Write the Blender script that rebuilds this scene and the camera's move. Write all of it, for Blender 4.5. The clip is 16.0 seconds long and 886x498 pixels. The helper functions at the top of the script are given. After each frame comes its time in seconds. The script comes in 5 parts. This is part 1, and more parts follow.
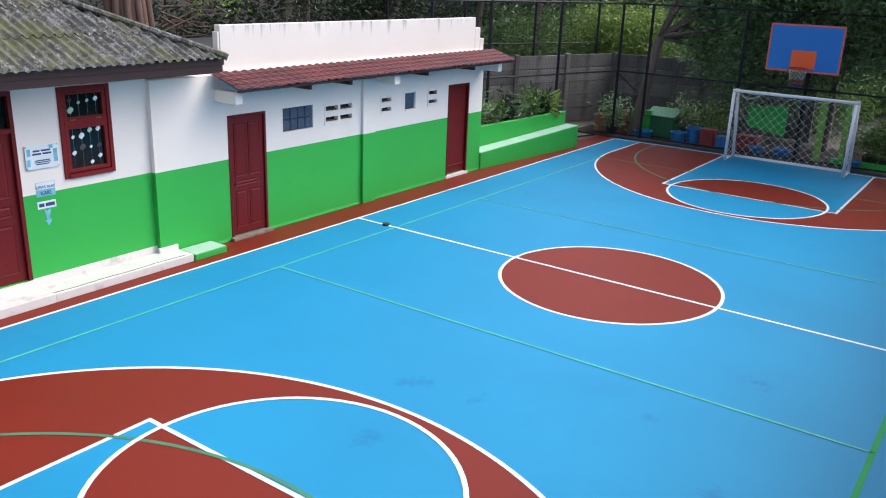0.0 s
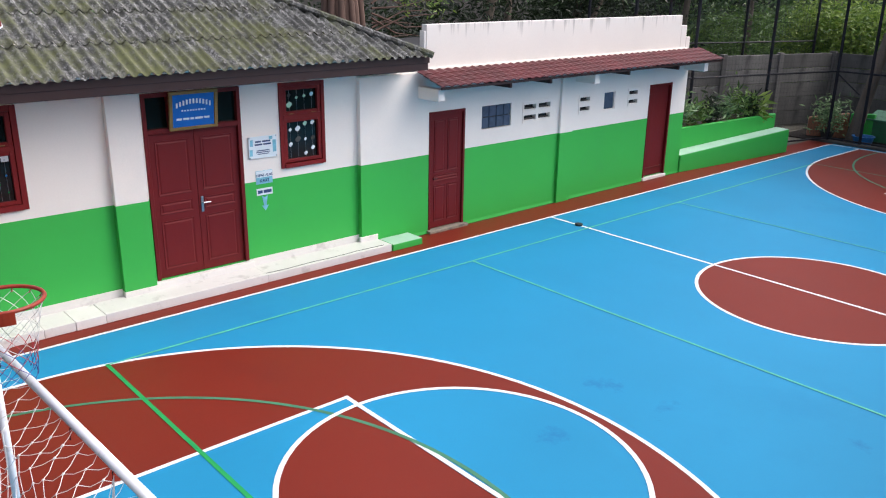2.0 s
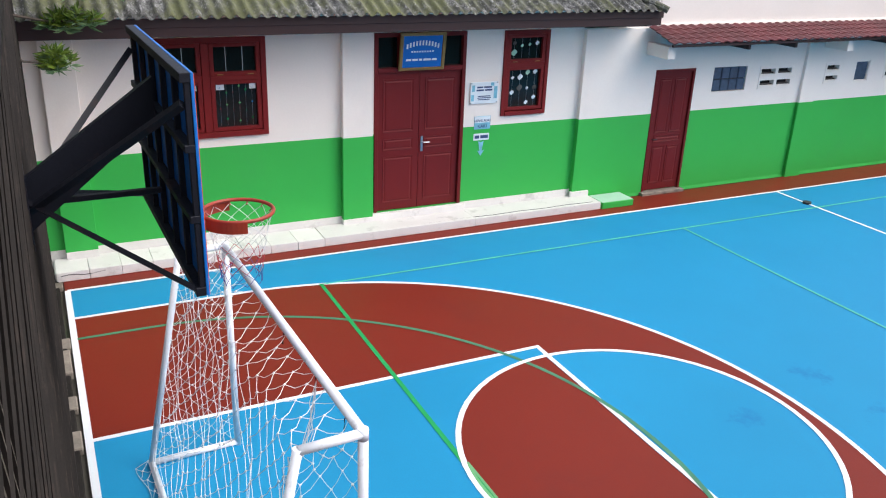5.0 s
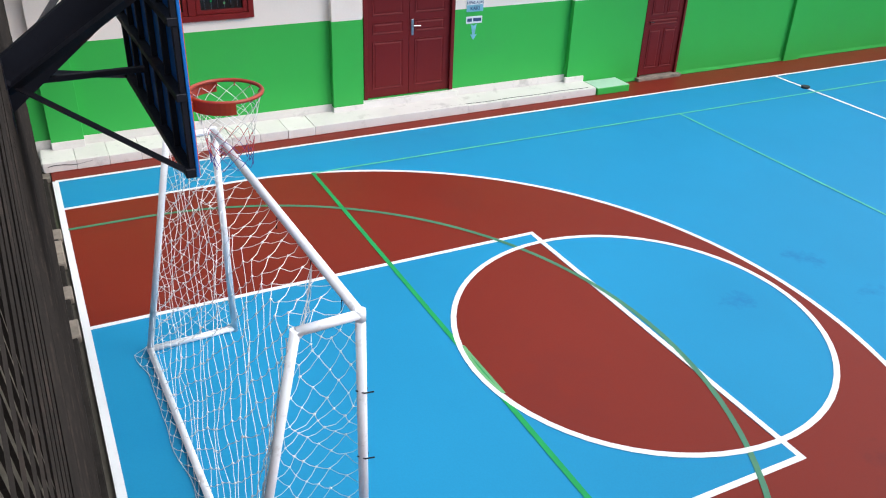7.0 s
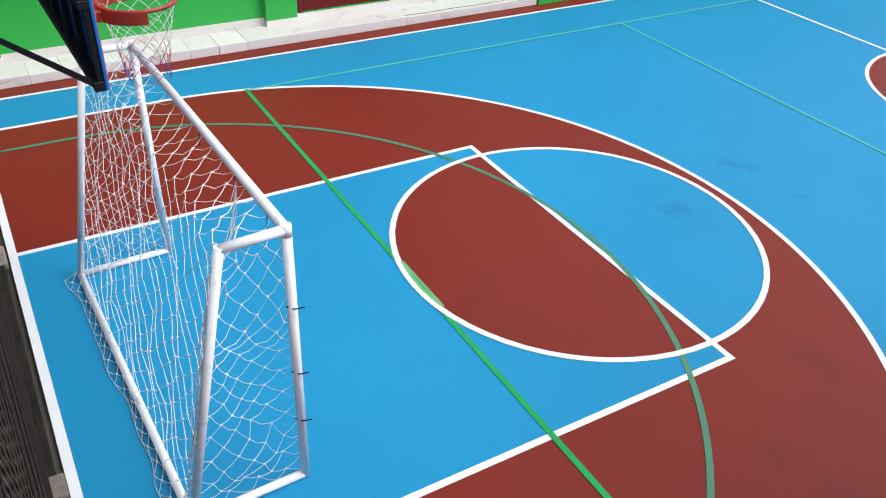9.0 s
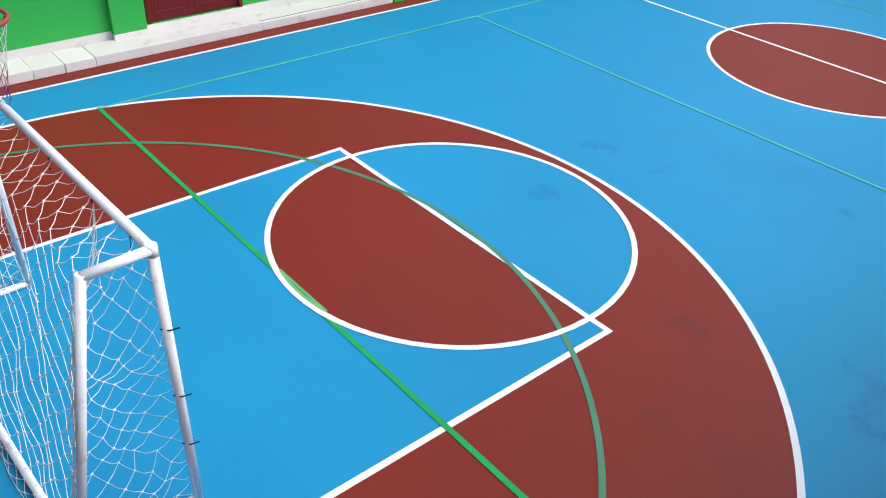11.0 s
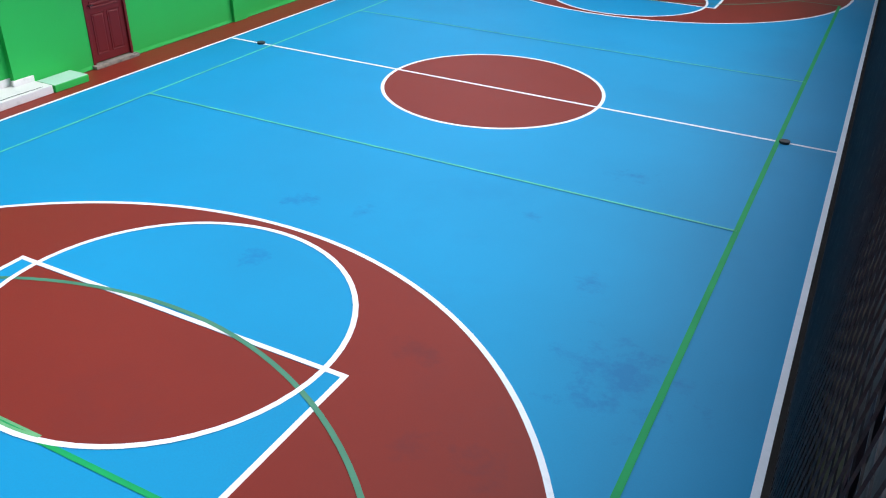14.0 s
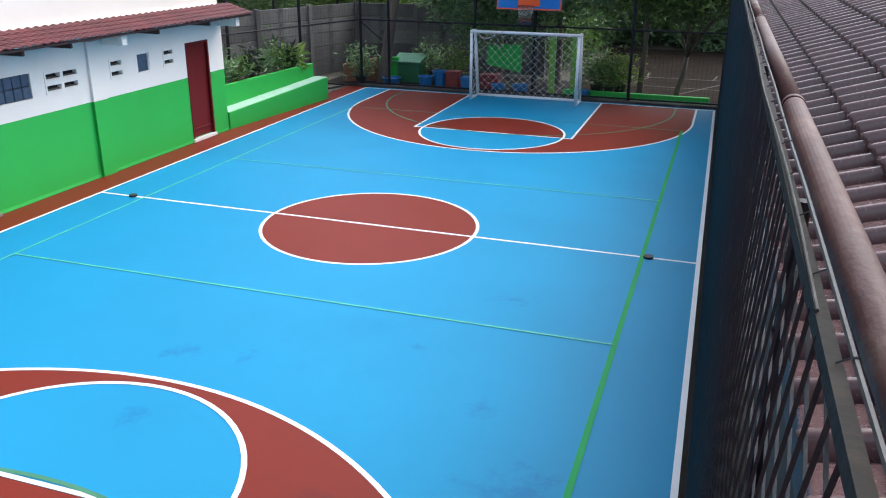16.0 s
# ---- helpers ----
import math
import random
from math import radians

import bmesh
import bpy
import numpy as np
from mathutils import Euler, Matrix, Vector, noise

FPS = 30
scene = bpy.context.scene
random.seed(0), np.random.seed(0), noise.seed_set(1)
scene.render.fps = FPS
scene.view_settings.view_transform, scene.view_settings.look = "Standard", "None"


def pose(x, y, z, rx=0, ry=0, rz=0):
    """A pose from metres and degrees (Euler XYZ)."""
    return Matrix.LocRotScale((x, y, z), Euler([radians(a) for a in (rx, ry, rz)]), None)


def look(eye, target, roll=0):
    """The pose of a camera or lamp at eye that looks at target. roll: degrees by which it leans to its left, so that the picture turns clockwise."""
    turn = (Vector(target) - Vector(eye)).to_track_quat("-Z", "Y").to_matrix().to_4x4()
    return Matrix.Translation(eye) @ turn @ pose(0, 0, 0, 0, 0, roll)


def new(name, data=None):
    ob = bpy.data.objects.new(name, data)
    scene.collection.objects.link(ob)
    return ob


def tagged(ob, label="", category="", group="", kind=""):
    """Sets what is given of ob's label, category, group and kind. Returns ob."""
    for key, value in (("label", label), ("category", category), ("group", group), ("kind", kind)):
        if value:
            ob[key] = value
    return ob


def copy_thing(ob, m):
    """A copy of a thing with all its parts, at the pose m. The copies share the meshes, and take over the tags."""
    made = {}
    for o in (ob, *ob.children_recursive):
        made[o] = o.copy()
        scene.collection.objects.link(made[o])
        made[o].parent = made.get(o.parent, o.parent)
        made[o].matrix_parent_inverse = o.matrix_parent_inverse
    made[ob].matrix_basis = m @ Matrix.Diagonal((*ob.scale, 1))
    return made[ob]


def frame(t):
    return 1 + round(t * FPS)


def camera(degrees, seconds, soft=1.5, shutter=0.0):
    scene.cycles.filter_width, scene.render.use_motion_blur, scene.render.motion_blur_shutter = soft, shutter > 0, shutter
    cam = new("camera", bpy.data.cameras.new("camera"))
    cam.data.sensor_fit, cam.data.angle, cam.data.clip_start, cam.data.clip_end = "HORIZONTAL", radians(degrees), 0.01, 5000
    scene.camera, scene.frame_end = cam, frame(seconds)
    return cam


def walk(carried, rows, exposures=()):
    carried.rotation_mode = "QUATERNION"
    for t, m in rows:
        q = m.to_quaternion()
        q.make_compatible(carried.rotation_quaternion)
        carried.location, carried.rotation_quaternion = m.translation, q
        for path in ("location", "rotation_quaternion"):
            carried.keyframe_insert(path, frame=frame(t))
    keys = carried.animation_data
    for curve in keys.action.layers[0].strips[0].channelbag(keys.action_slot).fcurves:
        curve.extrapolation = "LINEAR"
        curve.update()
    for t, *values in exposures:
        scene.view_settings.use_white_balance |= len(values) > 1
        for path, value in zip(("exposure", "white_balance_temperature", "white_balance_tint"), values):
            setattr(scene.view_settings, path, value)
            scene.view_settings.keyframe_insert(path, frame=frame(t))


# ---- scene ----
cam = camera(56.3, 16.0, soft=1.1)
PATH = [
    (0, (-0.191, 0.111, 4.67), (-1.278, 1.669, 4.045), 2.2),
    (0.5, (-0.222, 0.098, 4.631), (-1.372, 1.611, 4.005), 2.0),
    (1, (-0.228, 0.082, 4.619), (-1.471, 1.516, 3.988), 1.5),
    (1.5, (-0.249, 0.065, 4.584), (-1.573, 1.425, 3.956), 1.3),
    (2, (-0.233, 0.02, 4.623), (-1.652, 1.279, 3.989), 0.9),
    (2.5, (-0.213, 0.018, 4.631), (-1.723, 1.168, 4.001), 0.4),
    (3, (-0.194, 0.01, 4.636), (-1.775, 1.059, 4.006), 0.5),
    (3.5, (-0.178, 0.011, 4.652), (-1.832, 0.942, 4.024), 0.6),
    (6, (-0.177, 0.012, 4.566), (-1.8, 0.823, 3.725), 2.4),
    (6.5, (-0.179, 0.023, 4.558), (-1.767, 0.829, 3.647), 2.2),
    (7, (-0.231, 0.013, 4.495), (-1.778, 0.818, 3.514), 2.2),
    (7.5, (-0.197, 0.015, 4.481), (-1.707, 0.814, 3.442), 2.1),
    (8, (-0.19, 0.06, 4.467), (-1.661, 0.85, 3.367), 2.0),
    (10.5, (-0.2, 0.174, 4.405), (-1.475, 1.203, 3.259), 3.2),
    (11, (-0.164, 0.172, 4.438), (-1.399, 1.267, 3.307), 3.0),
    (11.5, (-0.095, 0.119, 4.483), (-1.271, 1.296, 3.373), 2.6),
    (12, (-0.094, 0.163, 4.45), (-1.2, 1.427, 3.364), 2.8),
    (12.5, (-0.1, 0.18, 4.439), (-1.126, 1.523, 3.37), 2.7),
    (13, (-0.068, 0.226, 4.436), (-1.007, 1.64, 3.378), 2.2),
    (13.5, (-0.044, 0.234, 4.472), (-0.895, 1.714, 3.432), 2.3),
    (14, (-0.013, 0.24, 4.487), (-0.799, 1.782, 3.485), 1.4),
    (14.5, (-0.02, 0.242, 4.498), (-0.745, 1.852, 3.56), 0.7),
    (15, (0.007, 0.258, 4.537), (-0.665, 1.927, 3.664), 0.3),
    (15.5, (0.039, 0.271, 4.501), (-0.572, 2.002, 3.707), 0.8),
    (16, (0.048, 0.18, 4.526), (-0.547, 1.954, 3.819), 0.4),
]
walk(cam, [(t, look(eye, target, roll)) for t, eye, target, roll in PATH],
     exposures=[(0.0, 0.22, 6250, 12), (2.0, 0.1, 6400, 13), (3.5, 0.08, 6300, 12), (6.0, 0.12, 6280, 11), (7.0, 0.06, 6250, 10), (8.0, 0.03, 6250, 10), (10.5, -0.02, 6200, 10), (12.5, 0.06, 5900, 9), (14.5, 0.18, 5850, 8), (16.0, 0.38, 6100, 8)])

# ---- sky and sun: a bright, hazy, mostly overcast day ----
world = bpy.data.worlds.new("sky")
scene.world = world
world.use_nodes = True
wn = world.node_tree.nodes
sky = wn.new("ShaderNodeTexSky")
sky.sky_type = "NISHITA"
sky.sun_disc = False
sky.sun_elevation, sky.sun_rotation = radians(50), radians(33)
sky.dust_density, sky.air_density = 4.0, 1.0
wn["Background"].inputs["Strength"].default_value = 0.265
haze = wn.new("ShaderNodeHueSaturation")      # thin cloud greys the blue of the sky
haze.inputs["Saturation"].default_value = 0.5
world.node_tree.links.new(sky.outputs["Color"], haze.inputs["Color"])
world.node_tree.links.new(haze.outputs["Color"], wn["Background"].inputs["Color"])
sun = new("sun", bpy.data.lights.new("sun", "SUN"))
sun.data.energy, sun.data.angle, sun.data.color = 1.12, radians(60), (1.0, 0.96, 0.90)
SUN_AZ, SUN_EL = radians(33), radians(50)
sun.matrix_basis = look((0, 0, 30), (-math.sin(SUN_AZ) * math.cos(SUN_EL), -math.cos(SUN_AZ) * math.cos(SUN_EL), 30 - math.sin(SUN_EL)))


# ---- materials ----
def mat(name, color, rough=0.6, metal=0.0, var=0.18, scale=1.2, fine=22.0, bump=0.15, dirt=None, dirt_amt=0.0,
        dirt_scale=0.8, dirt_sharp=0.12, stretch=(1, 1, 1), rnd=0.0, spec=0.5):
    """A painted or natural surface: base colour with wide and fine mottling, patches of dirt, fine relief."""
    m = bpy.data.materials.new(name)
    m.use_nodes = True
    nt = m.node_tree
    n, li = nt.nodes, nt.links
    b = n["Principled BSDF"]
    b.inputs["Metallic"].default_value = metal
    b.inputs["Specular IOR Level"].default_value = spec
    co = n.new("ShaderNodeTexCoord")
    mp = n.new("ShaderNodeMapping")
    mp.inputs["Scale"].default_value = stretch
    li.new(co.outputs["Object"], mp.inputs["Vector"])
    wide = n.new("ShaderNodeTexNoise")
    wide.inputs["Scale"].default_value, wide.inputs["Detail"].default_value = scale, 5
    grain = n.new("ShaderNodeTexNoise")
    grain.inputs["Scale"].default_value, grain.inputs["Detail"].default_value = fine, 6
    li.new(mp.outputs["Vector"], wide.inputs["Vector"])
    li.new(mp.outputs["Vector"], grain.inputs["Vector"])
    add = n.new("ShaderNodeMath")
    add.operation = "MULTIPLY_ADD"
    add.inputs[1].default_value = 0.5
    li.new(grain.outputs["Fac"], add.inputs[0])
    li.new(wide.outputs["Fac"], add.inputs[2])
    rng = n.new("ShaderNodeMapRange")
    rng.inputs["From Min"].default_value, rng.inputs["From Max"].default_value = 0.45, 1.05
    rng.inputs["To Min"].default_value, rng.inputs["To Max"].default_value = 1 - var, 1 + var
    li.new(add.outputs[0], rng.inputs["Value"])
    last = rng.outputs["Result"]
    if rnd:
        oi = n.new("ShaderNodeObjectInfo")
        r2 = n.new("ShaderNodeMapRange")
        r2.inputs["To Min"].default_value, r2.inputs["To Max"].default_value = 1 - rnd, 1 + rnd
        li.new(oi.outputs["Random"], r2.inputs["Value"])
        mu = n.new("ShaderNodeMath")
        mu.operation = "MULTIPLY"
        li.new(last, mu.inputs[0])
        li.new(r2.outputs["Result"], mu.inputs[1])
        last = mu.outputs[0]
    mul = n.new("ShaderNodeVectorMath")
    mul.operation = "SCALE"
    mul.inputs[0].default_value = color
    li.new(last, mul.inputs["Scale"])
    col = mul.outputs["Vector"]
    if dirt:
        dn = n.new("ShaderNodeTexNoise")
        dn.inputs["Scale"].default_value, dn.inputs["Detail"].default_value = dirt_scale, 7
        dn.inputs["Roughness"].default_value = 0.65
        li.new(mp.outputs["Vector"], dn.inputs["Vector"])
        dr = n.new("ShaderNodeMapRange")
        dr.inputs["From Min"].default_value, dr.inputs["From Max"].default_value = 0.56, 0.56 + dirt_sharp
        dr.inputs["To Max"].default_value = dirt_amt
        li.new(dn.outputs["Fac"], dr.inputs["Value"])
        mx = n.new("ShaderNodeMix")
        mx.data_type = "RGBA"
        li.new(dr.outputs["Result"], mx.inputs["Factor"])
        li.new(col, mx.inputs["A"])
        mx.inputs["B"].default_value = (*dirt, 1)
        col = mx.outputs["Result"]
    li.new(col, b.inputs["Base Color"])
    rr = n.new("ShaderNodeMapRange")
    rr.inputs["To Min"].default_value, rr.inputs["To Max"].default_value = max(0.05, rough - 0.12), min(1, rough + 0.12)
    li.new(grain.outputs["Fac"], rr.inputs["Value"])
    li.new(rr.outputs["Result"], b.inputs["Roughness"])
    if bump:
        bp = n.new("ShaderNodeBump")
        bp.inputs["Strength"].default_value, bp.inputs["Distance"].default_value = bump, 0.01
        li.new(grain.outputs["Fac"], bp.inputs["Height"])
        li.new(bp.outputs["Normal"], b.inputs["Normal"])
    return m


def leaf_mat(name, color, tip, rough=0.45):
    """Foliage: each leaf between two greens."""
    m = bpy.data.materials.new(name)
    m.use_nodes = True
    n, li = m.node_tree.nodes, m.node_tree.links
    b = n["Principled BSDF"]
    g = n.new("ShaderNodeNewGeometry")
    ramp = n.new("ShaderNodeValToRGB")
    ramp.color_ramp.elements[0].color, ramp.color_ramp.elements[1].color = (*color, 1), (*tip, 1)
    ramp.color_ramp.elements[1].position = 0.95
    li.new(g.outputs["Random Per Island"], ramp.inputs["Fac"])
    li.new(ramp.outputs["Color"], b.inputs["Base Color"])
    b.inputs["Roughness"].default_value = rough
    tr = n.new("ShaderNodeBsdfTranslucent")
    li.new(ramp.outputs["Color"], tr.inputs["Color"])
    mx = n.new("ShaderNodeMixShader")
    mx.inputs["Fac"].default_value = 0.4
    li.new(b.outputs["BSDF"], mx.inputs[1])
    li.new(tr.outputs["BSDF"], mx.inputs[2])
    li.new(mx.outputs["Shader"], n["Material Output"].inputs["Surface"])
    return m


BLUE = mat("court_blue_paint", (0.017, 0.243, 0.455), 0.5, spec=0.16, var=0.10, scale=0.35, fine=60, bump=0.06, dirt=(0.010, 0.19, 0.40), dirt_amt=0.5, dirt_scale=0.42, dirt_sharp=0.2)
RED = mat("court_red_paint", (0.178, 0.0185, 0.009), 0.5, spec=0.2, var=0.10, scale=0.4, fine=60, bump=0.06, dirt=(0.13, 0.02, 0.016), dirt_amt=0.5, dirt_scale=0.5, dirt_sharp=0.2)
LINE = mat("white_line_paint", (0.76, 0.78, 0.80), 0.55, spec=0.25, var=0.06, scale=3, fine=80, bump=0.08, dirt=(0.5, 0.52, 0.55), dirt_amt=0.3, dirt_scale=6)
GREENLINE = mat("green_line_paint", (0.02, 0.31, 0.085), 0.55, spec=0.15, var=0.12, scale=2, fine=70, bump=0.05)
GREENWORN = mat("worn_green_line_paint", (0.09, 0.50, 0.30), 0.55, var=0.2, scale=2, fine=70, bump=0.05, dirt=(0.03, 0.36, 0.62), dirt_amt=0.6, dirt_scale=3)
GREENWASH = mat("thin_green_paint", (0.13, 0.38, 0.15), 0.6, var=0.2, scale=5, fine=60, bump=0.03)
GREENDARK = mat("dull_green_line_paint", (0.05, 0.20, 0.11), 0.55, var=0.15, scale=2, fine=70, bump=0.05)
WHITE = mat("white_wall_paint", (0.87, 0.785, 0.715), 0.75, var=0.04, scale=0.8, fine=40, bump=0.12, dirt=(0.66, 0.60, 0.55), dirt_amt=0.35, dirt_scale=1.3, dirt_sharp=0.3)
PARAPET = mat("streaked_white_wall_paint", (0.76, 0.71, 0.67), 0.75, var=0.05, scale=0.8, fine=40, bump=0.12, dirt=(0.25, 0.24, 0.23), dirt_amt=0.0)
GREEN = mat("green_wall_paint", (0.032, 0.42, 0.060), 0.6, var=0.05, scale=0.7, fine=40, bump=0.12, dirt=(0.04, 0.33, 0.07), dirt_amt=0.5, dirt_scale=0.9, dirt_sharp=0.3)
PALEGREEN = mat("faded_green_paint", (0.40, 0.62, 0.48), 0.7, var=0.12, scale=2, fine=40, dirt=(0.2, 0.5, 0.3), dirt_amt=0.5, dirt_scale=2)
MAROON = mat("maroon_door_paint", (0.14, 0.010, 0.011), 0.5, spec=0.25, var=0.10, scale=1.5, fine=30, bump=0.08, stretch=(1, 1, 0.2))
WINRED = mat("red_window_paint", (0.185, 0.012, 0.012), 0.5, spec=0.25, var=0.08, scale=1.5, fine=30, bump=0.08)
FASCIA = mat("brown_fascia_paint", (0.034, 0.013, 0.013), 0.5, var=0.2, scale=2, fine=30, bump=0.1, stretch=(1, 0.2, 1))
CANOPY = mat("red_metal_roofing", (0.10, 0.015, 0.018), 0.6, var=0.4, scale=1.5, fine=25, bump=0.1, dirt=(0.055, 0.018, 0.02), dirt_amt=0.75, dirt_scale=4.5, dirt_sharp=0.2)
BLACK = mat("black_painted_steel", (0.009, 0.010, 0.016), 0.5, spec=0.25, metal=0.0, var=0.3, scale=3, fine=40, bump=0.15, dirt=(0.07, 0.03, 0.02), dirt_amt=0.45, dirt_scale=4)
RODS = mat("weathered_black_rod", (0.026, 0.027, 0.032), 0.5, spec=0.3, var=0.35, scale=5, fine=50, bump=0.2, dirt=(0.08, 0.07, 0.065), dirt_amt=0.4, dirt_scale=5)
# browner, darker copy of the rods; the end fence's shade is in its colour
RODSBROWN = mat("shade_brown_black_rod", (0.017, 0.014, 0.012), 0.7, spec=0.12, var=0.35, scale=5, fine=50, bump=0.2, dirt=(0.05, 0.035, 0.028), dirt_amt=0.4, dirt_scale=5)
PANELBLUE = mat("board_blue_paint", (0.008, 0.15, 0.52), 0.4, var=0.08, scale=1.5, fine=30, bump=0.05)
ORANGE = mat("board_orange_paint", (0.75, 0.10, 0.015), 0.45, var=0.08, scale=2, fine=30, bump=0.05)
RIM = mat("rim_red_orange_paint", (0.29, 0.034, 0.013), 0.4, var=0.12, scale=6, fine=40, bump=0.05)
GOALWHITE = mat("goal_white_enamel", (0.78, 0.80, 0.84), 0.35, var=0.05, scale=3, fine=30, bump=0.05, dirt=(0.35, 0.33, 0.32), dirt_amt=0.5, dirt_scale=7)
CORD = mat("white_net_cord", (0.68, 0.68, 0.68), 0.8, var=0.1, scale=8, fine=60, bump=0)
CORDBLUE = mat("blue_net_cord", (0.10, 0.08, 0.30), 0.8, var=0.1, scale=8, fine=60, bump=0)
CORDRED = mat("red_net_cord", (0.5, 0.06, 0.08), 0.8, var=0.1, scale=8, fine=60, bump=0)
PIPE = mat("flaking_brown_pipe_paint", (0.062, 0.023, 0.020), 0.5, spec=0.2, var=0.3, scale=5, fine=45, bump=0.35, dirt=(0.19, 0.13, 0.105), dirt_amt=0.55, dirt_scale=2.2, dirt_sharp=0.10, stretch=(1, 0.5, 1))
BROWNTILE = mat("brown_glazed_roof_tile", (0.135, 0.078, 0.078), 0.24, spec=0.7, var=0.2, scale=3, fine=40, bump=0.05, rnd=0.12)
CONCRETE = mat("weathered_concrete", (0.06, 0.057, 0.054), 0.85, var=0.4, scale=1.6, fine=18, bump=0.5, dirt=(0.15, 0.14, 0.13), dirt_amt=0.8, dirt_scale=2.2, dirt_sharp=0.15, stretch=(1, 1, 0.5), rnd=0.3)
ROUGHSTONE = mat("broken_kerb_concrete", (0.22, 0.19, 0.155), 0.9, var=0.3, scale=3, fine=25, bump=0.6, dirt=(0.10, 0.09, 0.08), dirt_amt=0.8, dirt_scale=4, rnd=0.2)
SOIL = mat("damp_dark_soil", (0.024, 0.021, 0.019), 0.95, spec=0.1, var=0.35, scale=3, fine=25, bump=0.5)
GROUND = mat("bare_ground", (0.10, 0.09, 0.07), 0.95, var=0.35, scale=0.5, fine=14, bump=0.5, dirt=(0.05, 0.075, 0.03), dirt_amt=0.85, dirt_scale=0.25, dirt_sharp=0.1)
PANELCONC = mat("stained_panel_concrete", (0.115, 0.11, 0.105), 0.9, var=0.35, scale=1.2, fine=16, bump=0.5, dirt=(0.03, 0.03, 0.03), dirt_amt=0.85, dirt_scale=1.6, dirt_sharp=0.18, stretch=(1, 1, 0.35), rnd=0.3)
# the trees' shade over the yard is included in this very dark brown
YARD = mat("worn_shade_dark_paving", (0.022, 0.016, 0.012), 0.95, spec=0.05, var=0.25, scale=0.8, fine=20, bump=0.2)
PLINTH = mat("white_plinth_paint", (0.74, 0.715, 0.69), 0.65, var=0.05, scale=2, fine=30, bump=0.25, dirt=(0.40, 0.38, 0.36), dirt_amt=0.5, dirt_scale=3.5, rnd=0.06)
BARK = mat("grey_brown_bark", (0.12, 0.095, 0.075), 0.9, var=0.35, scale=3, fine=16, bump=0.8, stretch=(1, 1, 0.25))
REDBARK = mat("reddish_bark", (0.10, 0.058, 0.045), 0.9, var=0.35, scale=2, fine=14, bump=0.8, stretch=(1, 1, 0.25))
GLASSDARK = mat("dark_window_glass", (0.006, 0.012, 0.012), 0.08, var=0.2, scale=1, fine=5, bump=0)
GLASSBLOCK = mat("blue_grey_glass_block", (0.07, 0.10, 0.15), 0.12, var=0.3, scale=4, fine=12, bump=0.3)
DARK = mat("dark_void_plaster", (0.02, 0.02, 0.022), 0.9, var=0.2, bump=0)
STEEL = mat("brushed_steel", (0.5, 0.5, 0.52), 0.35, metal=1.0, var=0.1, bump=0.05)
GOLD = mat("gilt_frame", (0.30, 0.17, 0.05), 0.4, metal=0.3, var=0.2, scale=8, bump=0.2)
SIGNBLUE = mat("glossy_blue_sign", (0.015, 0.13, 0.50), 0.15, var=0.15, scale=4, bump=0)
SIGNWHITE = mat("white_sign_board", (0.75, 0.80, 0.83), 0.35, var=0.05, scale=6, bump=0)
SIGNTEAL = mat("light_blue_sign_print", (0.20, 0.48, 0.60), 0.4, var=0.2, scale=10, bump=0)
INK = mat("dark_blue_print", (0.03, 0.06, 0.16), 0.5, var=0.1, bump=0)
WHITEINK = mat("white_print", (0.78, 0.80, 0.82), 0.5, var=0.05, bump=0)
PLASTICBLUE = mat("blue_plastic", (0.02, 0.16, 0.42), 0.4, var=0.2, scale=3, bump=0.05)
PLASTICRED = mat("red_plastic", (0.20, 0.03, 0.03), 0.45, var=0.2, scale=3, bump=0.05)
PLASTICGREEN = mat("dark_green_plastic", (0.02, 0.12, 0.05), 0.45, var=0.2, scale=3, bump=0.05)
TERRACOTTA = mat("terracotta", (0.28, 0.12, 0.07), 0.8, var=0.2, scale=4, bump=0.2)
RUBBER = mat("black_plate", (0.02, 0.02, 0.022), 0.6, var=0.2, bump=0.1)
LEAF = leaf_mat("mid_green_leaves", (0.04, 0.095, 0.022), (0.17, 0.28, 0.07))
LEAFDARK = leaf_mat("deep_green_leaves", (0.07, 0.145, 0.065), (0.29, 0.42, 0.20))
# near-black: the deep shade of the back growth is put into the leaf colour
LEAFSHADE = leaf_mat("shade_dark_leaves", (0.008, 0.018, 0.008), (0.03, 0.05, 0.02))
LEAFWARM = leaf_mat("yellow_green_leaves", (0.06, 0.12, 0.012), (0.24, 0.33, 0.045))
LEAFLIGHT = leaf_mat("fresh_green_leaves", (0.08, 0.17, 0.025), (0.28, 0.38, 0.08))


